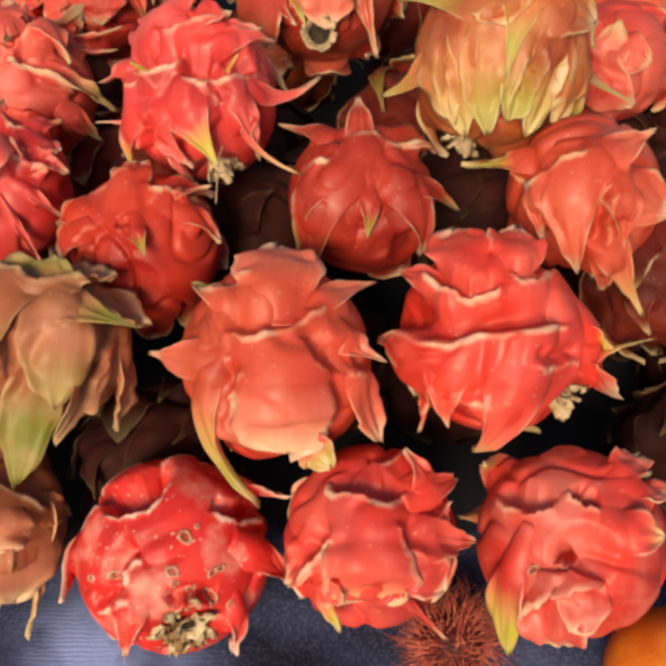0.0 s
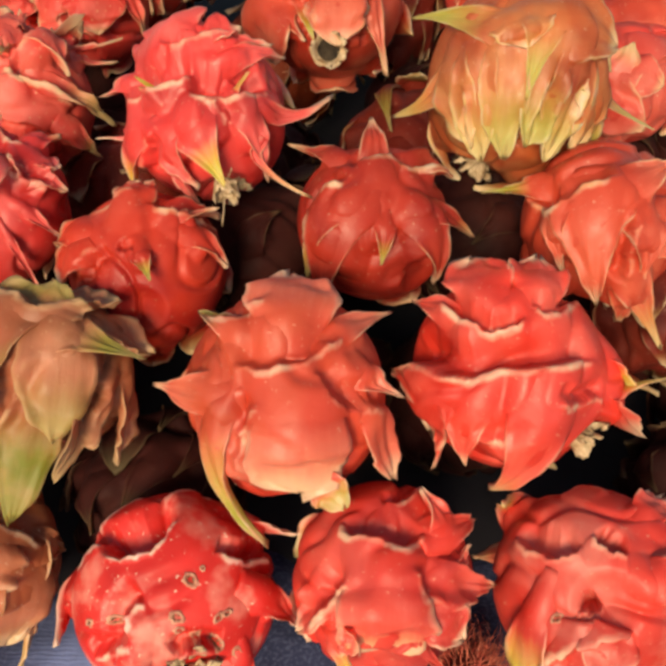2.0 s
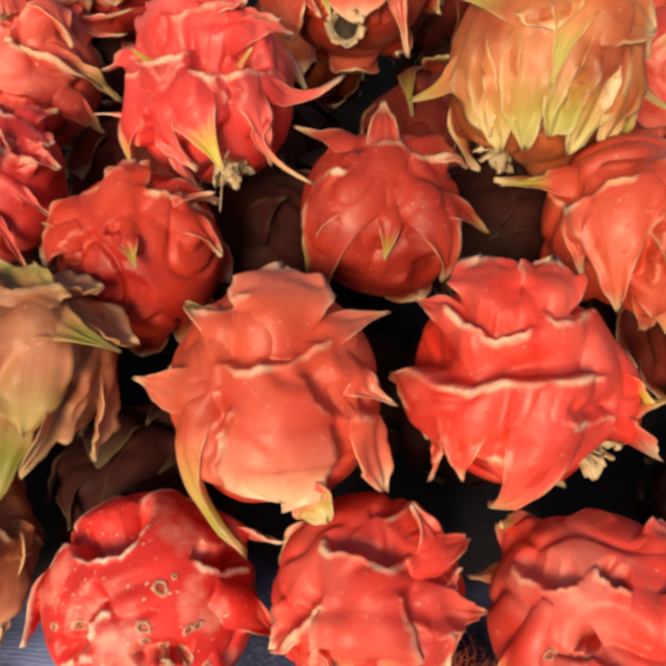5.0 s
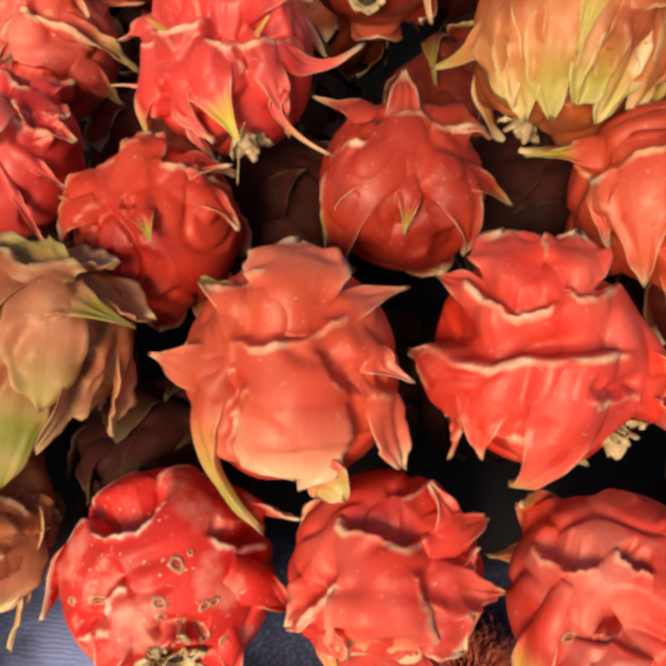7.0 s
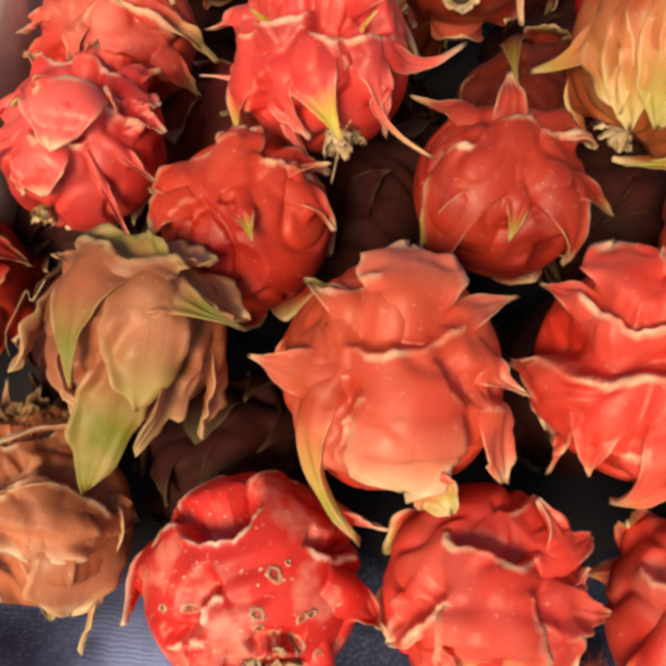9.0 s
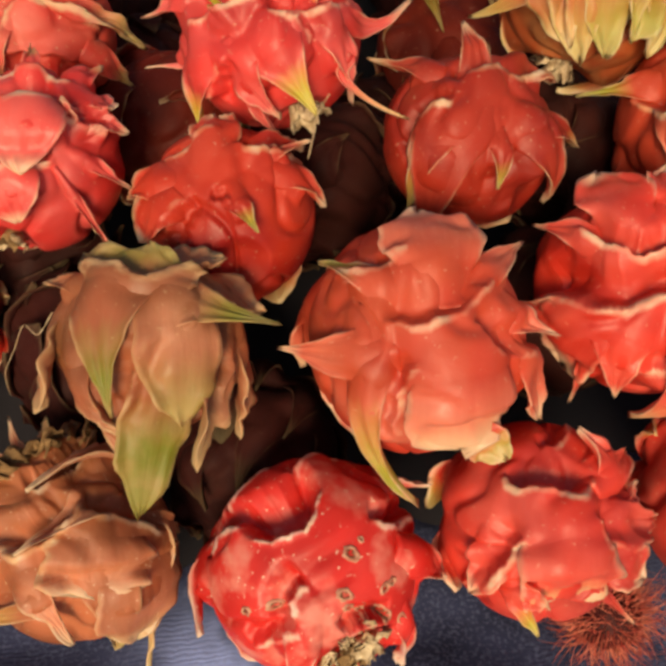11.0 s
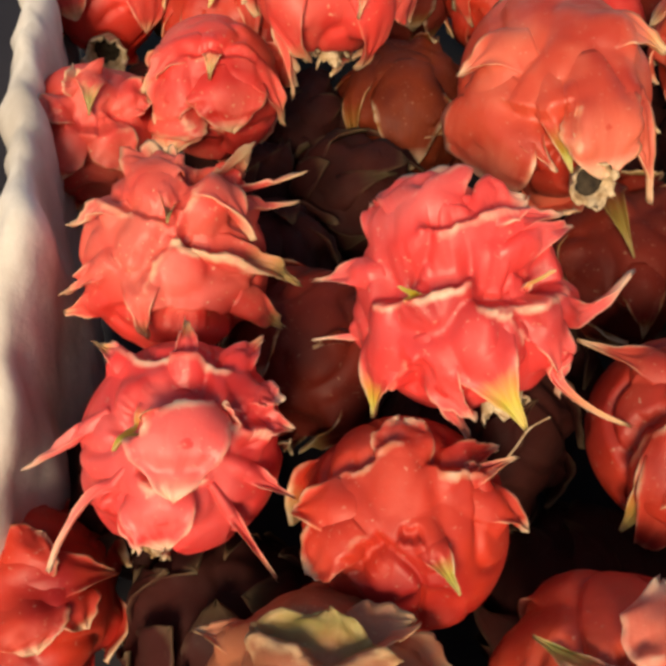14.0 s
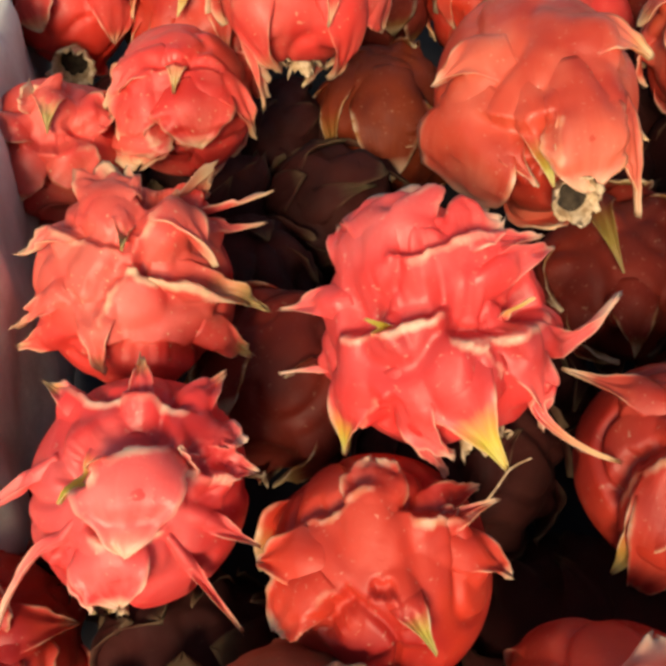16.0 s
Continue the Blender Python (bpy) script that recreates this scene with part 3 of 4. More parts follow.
# bright red dragon fruit with long curling pale scale tips
dragon_fruit((-0.055, 0.138, 0.147), 0.0438, 1.06, (116, 0, 16), "rose", "bright red dragon fruit with long curling pale scale tips", [
    (161, -23, -173, -24, 6.2, 15.2, 0, 0.1, 0, 0.6), (72, -7, 33, -12, 6.6, 9.0, 0, 0.1, 0, 0.6), (74, -19, 44, -16, 5.2, 9.0, 0, 0.1, 0, 0.3), (58, 24, 19, 9, 6.4, 25.6, 6, 0.15, 0, 0.8),
    (72, 14, 69, 7, 2.6, 8.5, 0, 0.85, 0, 0.2), (56, 40, 31, 56, 4.2, 37.0, 7, 0.5, 0, 0.7), (70, 29, 25, 63, 8.5, 8.6, 0, 0.1, 0, 0.9), (110, 34, 96, 64, 12.8, 18.0, 0, 0.85, 0, 0.7),
    (163, 17, -164, 35, 10.2, 14.7, 0, 0.75, 0, 0.1), (137, 32, 137, 67, 9.5, 6.0, 0, 0.05, 0, 0.7), (148, 48, 171, 73, 3.6, 9.0, 0, 0.1, 0, 0.6), (-165, 2, -168, 0, 1.6, 17.6, 0, 0.1, 0, 0.8),
    (130, 3, 132, -4, 3.6, 11.0, 0, 0.95, 0, 0.2), (113, -41, 99, -73, 14.8, 6.4, 0, 0.1, 1, 0.1), (86, -28, 62, -26, 9.5, 7.0, 0, 0.05, 1, 0.2), (146, -44, 167, -61, 8.5, 7.1, 0, 0.1, 0, 0.1),
], end='knob', crests=[
    (((156, -5), (138, 0), (122, 2), (103, 2)), 6, 20, 1.1), (((106, 13), (90, 18), (69, 18), (50, 13)), 7, 20, 1.0),
    (((120, -27), (105, -23), (91, -23), (68, -20)), 4, 11, 0.8), (((102, 16), (91, 22), (83, 35)), 2.5, 8, 0.7),
    (((141, 24), (155, 29), (174, 34)), 3, 10, 0.8), (((110, -46), (73, -52), (38, -36)), 3, 9, 0.6),
], crumple=0.7)
# bright red dragon fruit with thin dry curling scales
dragon_fruit((-0.170, 0.096, 0.113), 0.0406, 1.06, (109, -0, -20), "rose", "bright red dragon fruit with thin dry curling scales", [
    (132, 7, 155, 26, 3.1, 19.5, 0, 0.15, 0, 0.9), (106, 33, 153, 61, 2.4, 25.0, 5, 0.25, 0, 0.9), (35, 28, -9, 37, 2.1, 22.3, 0, 0.1, 0, 0.6), (34, 8, 10, 10, 3.6, 12.0, 0, 0.2, 0, 0.6),
    (95, -9, 101, 16, 7.5, 9.0, 0, 1.0, 0, 0.2), (80, -7, 69, 30, 17.0, 6.0, 0, 0.12, 0, 0.6), (135, -31, 149, -29, 5.9, 12.8, 0, 0.6, 0, 0.7), (87, -35, 108, -60, 6.5, 8.0, 0, 0.5, 0, 0.3),
    (53, -49, 22, -65, 6.9, 11.1, 0, 0.4, 0, 0.2), (40, -16, 18, -17, 7.5, 7.0, 0, 0, 0, 0.3), (41, -32, 30, -26, 6.9, 7.0, 0, 0.1, 0, 0.2), (47, -13, 62, -16, 3.9, 6.0, 0, 0.2, 0, 1),
    (78, 33, 61, 55, 11.8, 6.0, 0, 0.1, 0, 0.05), (98, 45, 78, 58, 4.9, 9.0, 0, 0.1, 0, 0.2),
], end='bud', crests=[
    (((150, -33), (121, -33), (99, -35), (80, -38), (58, -38)), 3.5, 9, 0.9), (((92, 10), (91, 0), (81, -9), (64, -17)), 6, 18, 1.0),
    (((60, -14), (49, -9), (30, -13)), 3.5, 10, 0.8), (((91, 26), (78, 26), (67, 24), (55, 16)), 5, 9, 1.1),
], crumple=0.9)
# smooth deep red dragon fruit with one short yellow scale tip
dragon_fruit((-0.083, 0.063, 0.101), 0.0409, 1.06, (75, 0, 3), "deep", "smooth deep red dragon fruit with one short yellow scale tip", [
    (135, 17, 160, 3, 10.0, 6.0, 0, 0, 0, 0.1), (141, 30, 171, 30, 9.7, 6.0, 0, 0.05, 0, 0.1), (85, 50, 68, 65, 5.8, 12.0, 0, 0.85, 0, 0.1), (62, 15, 44, 7, 5.8, 14.0, 0, 0.3, 0, 0.6),
    (48, 24, 14, 23, 7.7, 6.0, 0, 0, 0, 0), (95, 10, 90, -16, 9.7, 4.0, 0, 0.1, 1, 0.2), (68, 10, 32, -13, 7.3, 5.9, 0, 0, 0, 0.1),
], end=None, crests=[
    (((131, 2), (116, 6), (107, 5), (92, 2)), 3, 10, 0.9), (((84, 13), (71, 17), (52, 12), (28, -8)), 4, 12, 0.7),
    (((121, 37), (140, 39), (158, 42)), 3, 10, 0.5), (((109, 45), (101, 48), (91, 48)), 3, 6, 0.2),
], crumple=0.6)
# red dragon fruit half in the shade, darkened all over for it
dragon_fruit((0.036, 0.086, 0.116), 0.0401, 1.06, (97, 0, 37), "half_shaded_red", "red dragon fruit half in the shade, darkened all over for it", [
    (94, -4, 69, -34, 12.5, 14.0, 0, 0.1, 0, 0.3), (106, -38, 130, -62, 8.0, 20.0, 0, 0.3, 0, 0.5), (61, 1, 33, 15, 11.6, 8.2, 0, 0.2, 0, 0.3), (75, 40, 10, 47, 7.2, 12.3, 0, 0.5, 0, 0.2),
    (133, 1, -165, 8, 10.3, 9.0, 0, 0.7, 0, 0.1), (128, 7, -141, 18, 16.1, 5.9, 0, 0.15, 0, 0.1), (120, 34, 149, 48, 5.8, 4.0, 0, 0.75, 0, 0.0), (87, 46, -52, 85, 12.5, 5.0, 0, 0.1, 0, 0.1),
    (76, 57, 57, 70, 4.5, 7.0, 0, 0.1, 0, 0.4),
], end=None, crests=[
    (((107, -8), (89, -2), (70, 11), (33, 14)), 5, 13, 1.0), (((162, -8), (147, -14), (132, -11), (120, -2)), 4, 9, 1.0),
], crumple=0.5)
# salmon-red dragon fruit with a dried flower ring underneath
dragon_fruit((0.013, 0.266, 0.151), 0.0466, 1.42, (86, 0, -1), "orange", "salmon-red dragon fruit with a dried flower ring underneath", [
    (131, 13, 160, 10, 10.7, 9.0, 0, 0, 0, 0.6), (121, 44, 146, 77, 11.1, 7.0, 0, 0.8, 0, 0.05), (150, 48, 165, 71, 6.8, 5.0, 0, 0, 0, 0), (85, 44, 39, 82, 17.9, 6.0, 0, 0.1, 1, 0.7),
    (56, 36, -27, 51, 9.4, 19.9, 0, 0.2, 0, 0.5), (73, 13, 39, 16, 11.1, 9.0, 0, 0.5, 0, 0.8), (159, 31, -147, 35, 20.9, 6.0, 0, 0.05, 1, 0.05),
], end='ring', crests=[
    (((141, 80), (115, 63), (106, 49)), 3, 8, 0.7), (((107, 46), (131, 45), (149, 29)), 2.5, 12, 0.2),
    (((53, 35), (45, 56), (-6, 61)), 5, 8, 0.3),
], crumple=0.7, taper=0.2)
# pinkish red dragon fruit with worn brown scale edges
dragon_fruit((-0.176, 0.192, 0.118), 0.0424, 1.06, (121, 0, 43), "pinkred", "pinkish red dragon fruit with worn brown scale edges", [
    (80, 19, 27, 48, 8.7, 14.9, 0, 0.9, 0, 0.2), (80, 54, 28, 69, 8.7, 13.1, 0, 0.7, 0, 0.2), (124, -44, 152, -41, 5.7, 10.0, 0, 0.2, 0, 0.7), (152, -18, 176, -16, 4.9, 10.0, 0, 0.1, 0, 0.4),
    (178, -6, -167, -12, 6.0, 12.3, 0, 0.1, 0, 0.3), (137, 5, 154, 26, 7.9, 6.0, 0, 0.45, 0, 0.2), (88, -43, 53, -51, 11.7, 6.0, 0, 0.05, 1, 0.2), (32, -23, 34, -17, 11.7, 19.2, 0, 0.4, 1, 0.2),
    (31, -16, 33, 4, 4.5, 30.8, 0, 0, 0, 0.2), (41, -1, 30, 12, 6.0, 19.6, 0, 0, 0, 0.5), (67, -18, 70, 19, 13.6, 9.0, 0, 0, 0, 0), (87, -27, 103, -11, 4.9, 6.0, 0, 0.9, 0, 0.1),
], end=None, crests=[
    (((104, -4), (98, 9), (86, 19), (65, 38)), 6, 14, 1.5), (((136, 9), (127, 2), (111, -3), (103, -3)), 3, 10, 0.7),
    (((95, -12), (76, -17), (51, -20)), 4, 12, 0.7), (((139, -56), (115, -30), (102, -10)), 3, 9, 0.6),
    (((32, -13), (42, -27), (67, -37)), 5, 10, 0.5), (((58, 68), (113, 41), (137, 19)), 5, 12, 0.2),
], crumple=1.5)
# faded red dragon fruit beside the sack wall
dragon_fruit((-0.162, 0.346, 0.102), 0.0400, 1.06, (110, -0, -3), "pinkred", "faded red dragon fruit beside the sack wall", [
    (108, 2, 143, 25, 10.9, 9.0, 0, 0.1, 0, 0.5), (85, 4, 86, 28, 6.9, 6.0, 0, 1.0, 0, 0.2), (50, 13, 3, 31, 10.9, 8.0, 0, 0.45, 0, 0.4), (73, 29, 57, 58, 20.3, 5.0, 0, 0.05, 0, 0),
    (113, 25, 149, 50, 12.8, 6.0, 0, 0.1, 0, 0.3), (133, 49, 151, 64, 17.3, 6.0, 0, 0.3, 1, 0.3),
], end=None, crests=[
    (((102, 70), (140, 57), (-171, 33)), 4, 10, 1.0), (((112, 44), (102, 59), (58, 61)), 4, 11, 0.7),
    (((108, 13), (85, 11), (53, 9)), 3, 9, 0.4),
], crumple=1.5)
# faded red dragon fruit leaning on the sack wall
dragon_fruit((-0.232, 0.321, 0.092), 0.0372, 1.06, (114, 0, 4), "pinkred", "faded red dragon fruit leaning on the sack wall", [
    (80, -18, 83, 15, 9.8, 6.0, 0, 0.9, 0, 0.2), (51, -4, 35, -6, 9.8, 7.0, 0, 0, 0, 0.2), (103, 5, 117, 14, 9.8, 8.0, 0, 0, 0, 0.3), (104, 30, 133, 52, 11.8, 7.0, 0, 0.1, 0, 0.2),
    (70, 28, 44, 49, 12.2, 6.0, 0, 0, 0, 0.1), (82, -11, 90, -19, 11.0, 6.0, 0, 0, 1, 0.3),
], end=None, crests=[
    (((106, 20), (81, 29), (51, 19)), 3.5, 14, 0.4), (((73, 9), (55, 17), (38, 5)), 3, 10, 0.4),
], crumple=1.5)
# red dragon fruit with an open dried flower end
dragon_fruit((-0.245, 0.496, 0.075), 0.0400, 1.06, (110, 0, 4), "red", "red dragon fruit with an open dried flower end", [
    (117, 25, 124, 53, 14.9, 6.0), (41, 22, 10, 52, 14.9, 6.0), (-175, 23, -174, 26, 11.9, 20.7), (-7, 4, -25, 28, 14.9, 21.0),
], end='cup')
# pinkish red dragon fruit with two broad hanging scales
dragon_fruit((-0.094, 0.365, 0.162), 0.0418, 1.06, (146, 0, 0), "pinkred", "pinkish red dragon fruit with two broad hanging scales", [
    (129, 18, 125, 67, 14.0, 6.3), (58, 16, 9, 74, 14.9, 9.0), (140, 27, 173, 72, 5.6, 25.5), (21, 16, 8, 30, 13.6, 10.2),
], end='knob')
# orange-red dragon fruit deep in the heap, skin darkened for shade
dragon_fruit((-0.027, 0.433, 0.009), 0.0511, 1.06, (114, -0, -15), "shaded_orange", "orange-red dragon fruit deep in the heap, skin darkened for shade", [
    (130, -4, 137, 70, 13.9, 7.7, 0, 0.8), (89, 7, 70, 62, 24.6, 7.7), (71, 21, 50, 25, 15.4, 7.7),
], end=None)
# orange-yellow dragon fruit with long yellow-green scales
dragon_fruit((0.116, 0.160, 0.162), 0.0479, 1.14, (142, -0, -36), "yellow", "orange-yellow dragon fruit with long yellow-green scales", [
    (108, 14, 153, 38, 9.8, 20.6, -4, 0.6), (114, 4, 80, 46, 10.0, 9.0, 0, 0.4, 1), (98, -3, 69, 52, 10.0, 8.0, 0, 0.6, 1), (84, -10, 55, 45, 10.5, 8.0, 0, 0.75, 1),
    (69, -23, 62, 13, 10.5, 10.0, 0, 1.0), (57, -9, 47, 34, 9.4, 10.0, 0, 0.8, 1), (43, -20, 30, 36, 11.1, 9.0, 0, 0.7, 1), (20, -18, 12, 26, 11.1, 8.0, 0, 0.4, 1),
    (-9, -7, -12, -1, 8.4, 32.3, 0, 0.7), (11, 3, -16, 20, 8.4, 9.4, 0, 0.9), (56, -28, 13, -29, 16.3, 7.2), (86, -14, 151, -5, 9.8, 18.0, 0, 1.0),
    (81, -20, 72, -8, 14.0, 7.2, 0, 0),
], end='knob', pockets=[(52, 20, 43, 19, 17.1, 0.05, 9), (88, 36, 94, 38, 16.0, 0.05, 6), (28, 11, 35, 12, 13.7, 0.05, 6)])
# orange-red dragon fruit with thick folded scales
dragon_fruit((0.159, 0.087, 0.118), 0.0418, 1.06, (137, -0, -6), "orange", "orange-red dragon fruit with thick folded scales", [
    (158, -22, -177, -10, 8.4, 23.6, 0, 0.85, 0, 0.2), (87, -21, 51, -36, 12.1, 10.0, 0, 0.1, 0, 0.8), (71, 0, 42, 9, 12.8, 9.0, 0, 0.1, 0, 0.4), (110, -8, 98, 56, 20.0, 7.0, 0, 0.1, 0, 0.45),
    (80, -5, 66, 41, 11.6, 6.0, 0, 0.2, 0, 0.1), (77, 34, 21, 59, 10.7, 31.4, 0, 0.55, 0, 0.5), (132, -3, 126, 34, 9.8, 6.0, 0, 0.1, 0, 0.1), (74, 41, 16, 75, 10.7, 8.4, 0, 0.3, 0, 0.5),
], end=None, crests=[
    (((167, -11), (136, -3), (124, -9), (114, -17), (100, -22)), 5, 17, 1.0), (((81, 35), (85, 15), (84, 0)), 5, 8, 0.4),
], crumple=1.4)
# bright red dragon fruit with ragged pale scale rims
dragon_fruit((0.100, -0.001, 0.097), 0.0457, 1.06, (101, 0, 43), "red", "bright red dragon fruit with ragged pale scale rims", [
    (125, -42, 147, -70, 8.1, 9.9, 0, 0, 0, 0.4), (101, -32, 67, -54, 12.6, 10.0, 0, 0.1, 1, 0.2), (77, -12, 51, -26, 11.4, 10.2, 0, 0, 1, 0.1), (31, 57, 39, 48, 9.8, 29.1, 0, 0.75, 0, 0.5),
    (28, 64, 31, 72, 12.2, 20.6, 0, 0, 1, 0.9), (134, 36, -145, 33, 15.3, 10.8, 0, 0.45, 0, 0.6), (155, 5, -171, 20, 11.8, 8.0, 0, 0.1, 0, 0.6), (-173, 0, -150, 7, 3.1, 14.0, 0, 0.1, 0, 0.9),
    (36, 38, 34, 54, 9.2, 10.6, 0, 0.85, 0, 0.2), (163, -18, -165, -43, 9.8, 9.1, 0, 0, 0, 0.3), (157, -15, -149, -8, 13.1, 7.9, 0, 0, 2, 0.2),
], end='knob', crests=[
    (((-165, -43), (163, -32), (152, -15), (141, -2), (129, 5), (108, 21), (82, 33)), 8, 19, 1.3), (((124, -46), (121, -25), (116, -12), (100, -5)), 5, 10, 1.2),
    (((90, -6), (79, 3), (43, 0)), 4, 9, 1.0), (((165, 15), (162, 27), (145, 38)), 1.8, 8, 0.7),
    (((120, 36), (107, 49), (69, 57)), 3.5, 9, 0.8),
], crumple=0.8)
# salmon-red dragon fruit with a sunken flower end
# its single scab ring is put there in place of the flower end
dragon_fruit((0.134, -0.088, 0.048), 0.0446, 1.06, (38, -0, -15), "blush", "salmon-red dragon fruit with a sunken flower end", [
    (-158, 51, -109, 11, 7.3, 15.9, 0, 0.95, 1, 0.3), (-115, 61, -89, 31, 12.2, 5.0, 0, 0, 1, 0.2), (-75, 72, -88, 53, 11.8, 8.0, 0, 0, 0, 0.6), (42, 61, 27, 47, 9.3, 8.0, 0, 0.5, 0, 0.2),
    (72, 29, 65, 10, 7.3, 8.0, 0, 0.1, 1, 0.3), (56, 30, 43, 28, 7.3, 8.0, 0, 0.2, 1, 0.3),
], end=None, crests=[
    (((160, 23), (158, 41), (149, 55), (127, 58)), 5, 16, 1.0), (((112, 52), (99, 61), (79, 60)), 5, 11, 1.0),
    (((121, 10), (106, 4), (93, 13)), 3, 10, 0.6), (((-157, 74), (-139, 80), (-134, 87)), 9, 10, 0.6),
    (((-37, 73), (-101, 73), (-120, 61), (-120, 42)), 5, 15, 1.0),
], scabs=[(-152, 62, 1.8)], crumple=0.9)
# bright red dragon fruit lying on the blue cloth
dragon_fruit((0.038, -0.083, 0.046), 0.0418, 1.06, (88, -0, -7), "red", "bright red dragon fruit lying on the blue cloth", [
    (58, -6, 74, -24, 8.3, 7.0, 0, 0, 0, 0.9), (58, -3, 29, -25, 7.9, 8.0, 0, 0, 0, 0.4), (52, 23, 13, 5, 10.3, 9.0, 0, 0, 0, 0.5), (45, 12, 43, -2, 2.8, 6.0, 0, 0.2, 0, 0.9),
    (45, 39, 25, 40, 9.9, 8.0, 0, 0, 0, 0.1), (89, 32, 75, 76, 17.4, 8.0, 0, 0.42, 2, 0.6), (137, 56, 149, 79, 6.7, 9.0, 0, 0.8, 0, 0.2), (139, 35, 165, 44, 8.9, 7.0, 0, 0, 0, 0.3),
    (31, 58, -20, 44, 2.2, 16.5, 0, 0.1, 0, 0.5), (132, 56, 108, 63, 4.0, 9.0, 0, 0.3, 1, 1),
], end=None, crests=[
    (((120, -2), (110, 7), (91, 9), (83, 12), (70, 2)), 6.5, 17, 1.2), (((75, 22), (61, 32), (43, 29), (27, 20)), 3.5, 14, 0.6),
    (((-168, 34), (144, 44), (127, 38), (115, 30)), 4, 15, 0.9), (((94, -19), (80, -25), (57, -50)), 3, 8, 0.8),
], crumple=0.7)
# bright red dragon fruit with scabby brown blemishes
dragon_fruit((-0.060, -0.082, 0.024), 0.0484, 0.99, (78, 0, 18), "scabby", "bright red dragon fruit with scabby brown blemishes", [
    (26, 35, -16, 27, 9.5, 12.6, 0, 0, 0, 0.1), (143, 55, -167, 55, 7.2, 7.0, 0, 0, 0, 0.2), (-1, 63, -58, 58, 6.3, 7.0, 0, 0, 0, 0.2), (25, -17, 12, -3, 5.5, 16.2, 0, 0, 0, 0.7),
], end='crust', crests=[
    (((133, -30), (121, -35), (97, -41)), 2, 8, 1.0), (((86, -26), (63, -39), (48, -33)), 3, 8, 1.4),
    (((154, -15), (145, -22), (124, -9)), 4.5, 12, 1.4), (((61, 20), (44, 22), (20, 8)), 5, 11, 1.2),
    (((133, 44), (123, 37), (111, 36)), 4.5, 14, 0.9), (((170, 34), (155, 43), (133, 48)), 4, 10, 0.8),
    (((108, 71), (86, 69), (44, 70)), 6, 10, 0.6),
], pockets=[(102, 13, 103, -18, 18.8, 0.5, 11)], scabs=[(79, 33, 2.7), (71, 28, 1.0), (93, 50, 2.4), (94, 57, 1.6), (58, 53, 1.8), (51, 50, 1.5), (137, 34, 2.3), (150, 24, 1.6), (46, 67, 2.2), (13, 65, 2.0), (75, 65, 2.4)], crumple=1.5)
# tan and olive dragon fruit with withered scales
dragon_fruit((-0.122, -0.001, 0.092), 0.0382, 1.06, (117, -0, -13), "olive", "tan and olive dragon fruit with withered scales", [
    (90, -21, 89, -50, 19.0, 5.0, 0, 0.7, 1, 0.1), (69, -20, 50, 44, 14.0, 9.0, 0, 0.62, 1, 0.5), (70, 25, 57, 80, 10.2, 31.2, 0, 1.0, 1, 0.1), (105, -19, 95, 41, 16.9, 11.0, 0, 0.85, 0, 0.05),
    (68, -20, 36, -6, 13.0, 33.0, 0, 0.8, 0, 0.3), (26, 4, 49, 47, 5.6, 29.0, 0, 0.4, 1, 0.6), (6, -4, -4, 40, 6.2, 16.0, 0, 0.1, 1, 0.6), (160, -6, 144, 37, 6.8, 14.0, 0, 0.3, 1, 0.5),
    (152, -31, 165, -23, 7.1, 13.0, 0, 0.1, 0, 0.5), (74, -47, 32, -44, 7.1, 10.0, 0, 0.1, 1, 0.7), (40, -37, 4, -20, 6.8, 10.2, 0, 0.1, 1, 0.6), (126, 29, 90, 56, 7.8, 9.0, 0, 0, 0, 0.3),
    (112, 54, 64, 80, 5.8, 29.7, 0, 0.25, 0, 0.8),
], end=None, crests=[
    (((132, -34), (103, -31), (81, -26), (43, -42)), 5, 14, 1.1), (((76, 0), (81, 15), (88, 44)), 3.5, 8, 0.6),
    (((24, 48), (31, 27), (26, 8)), 7, 7, 0.3),
], crumple=1.1)
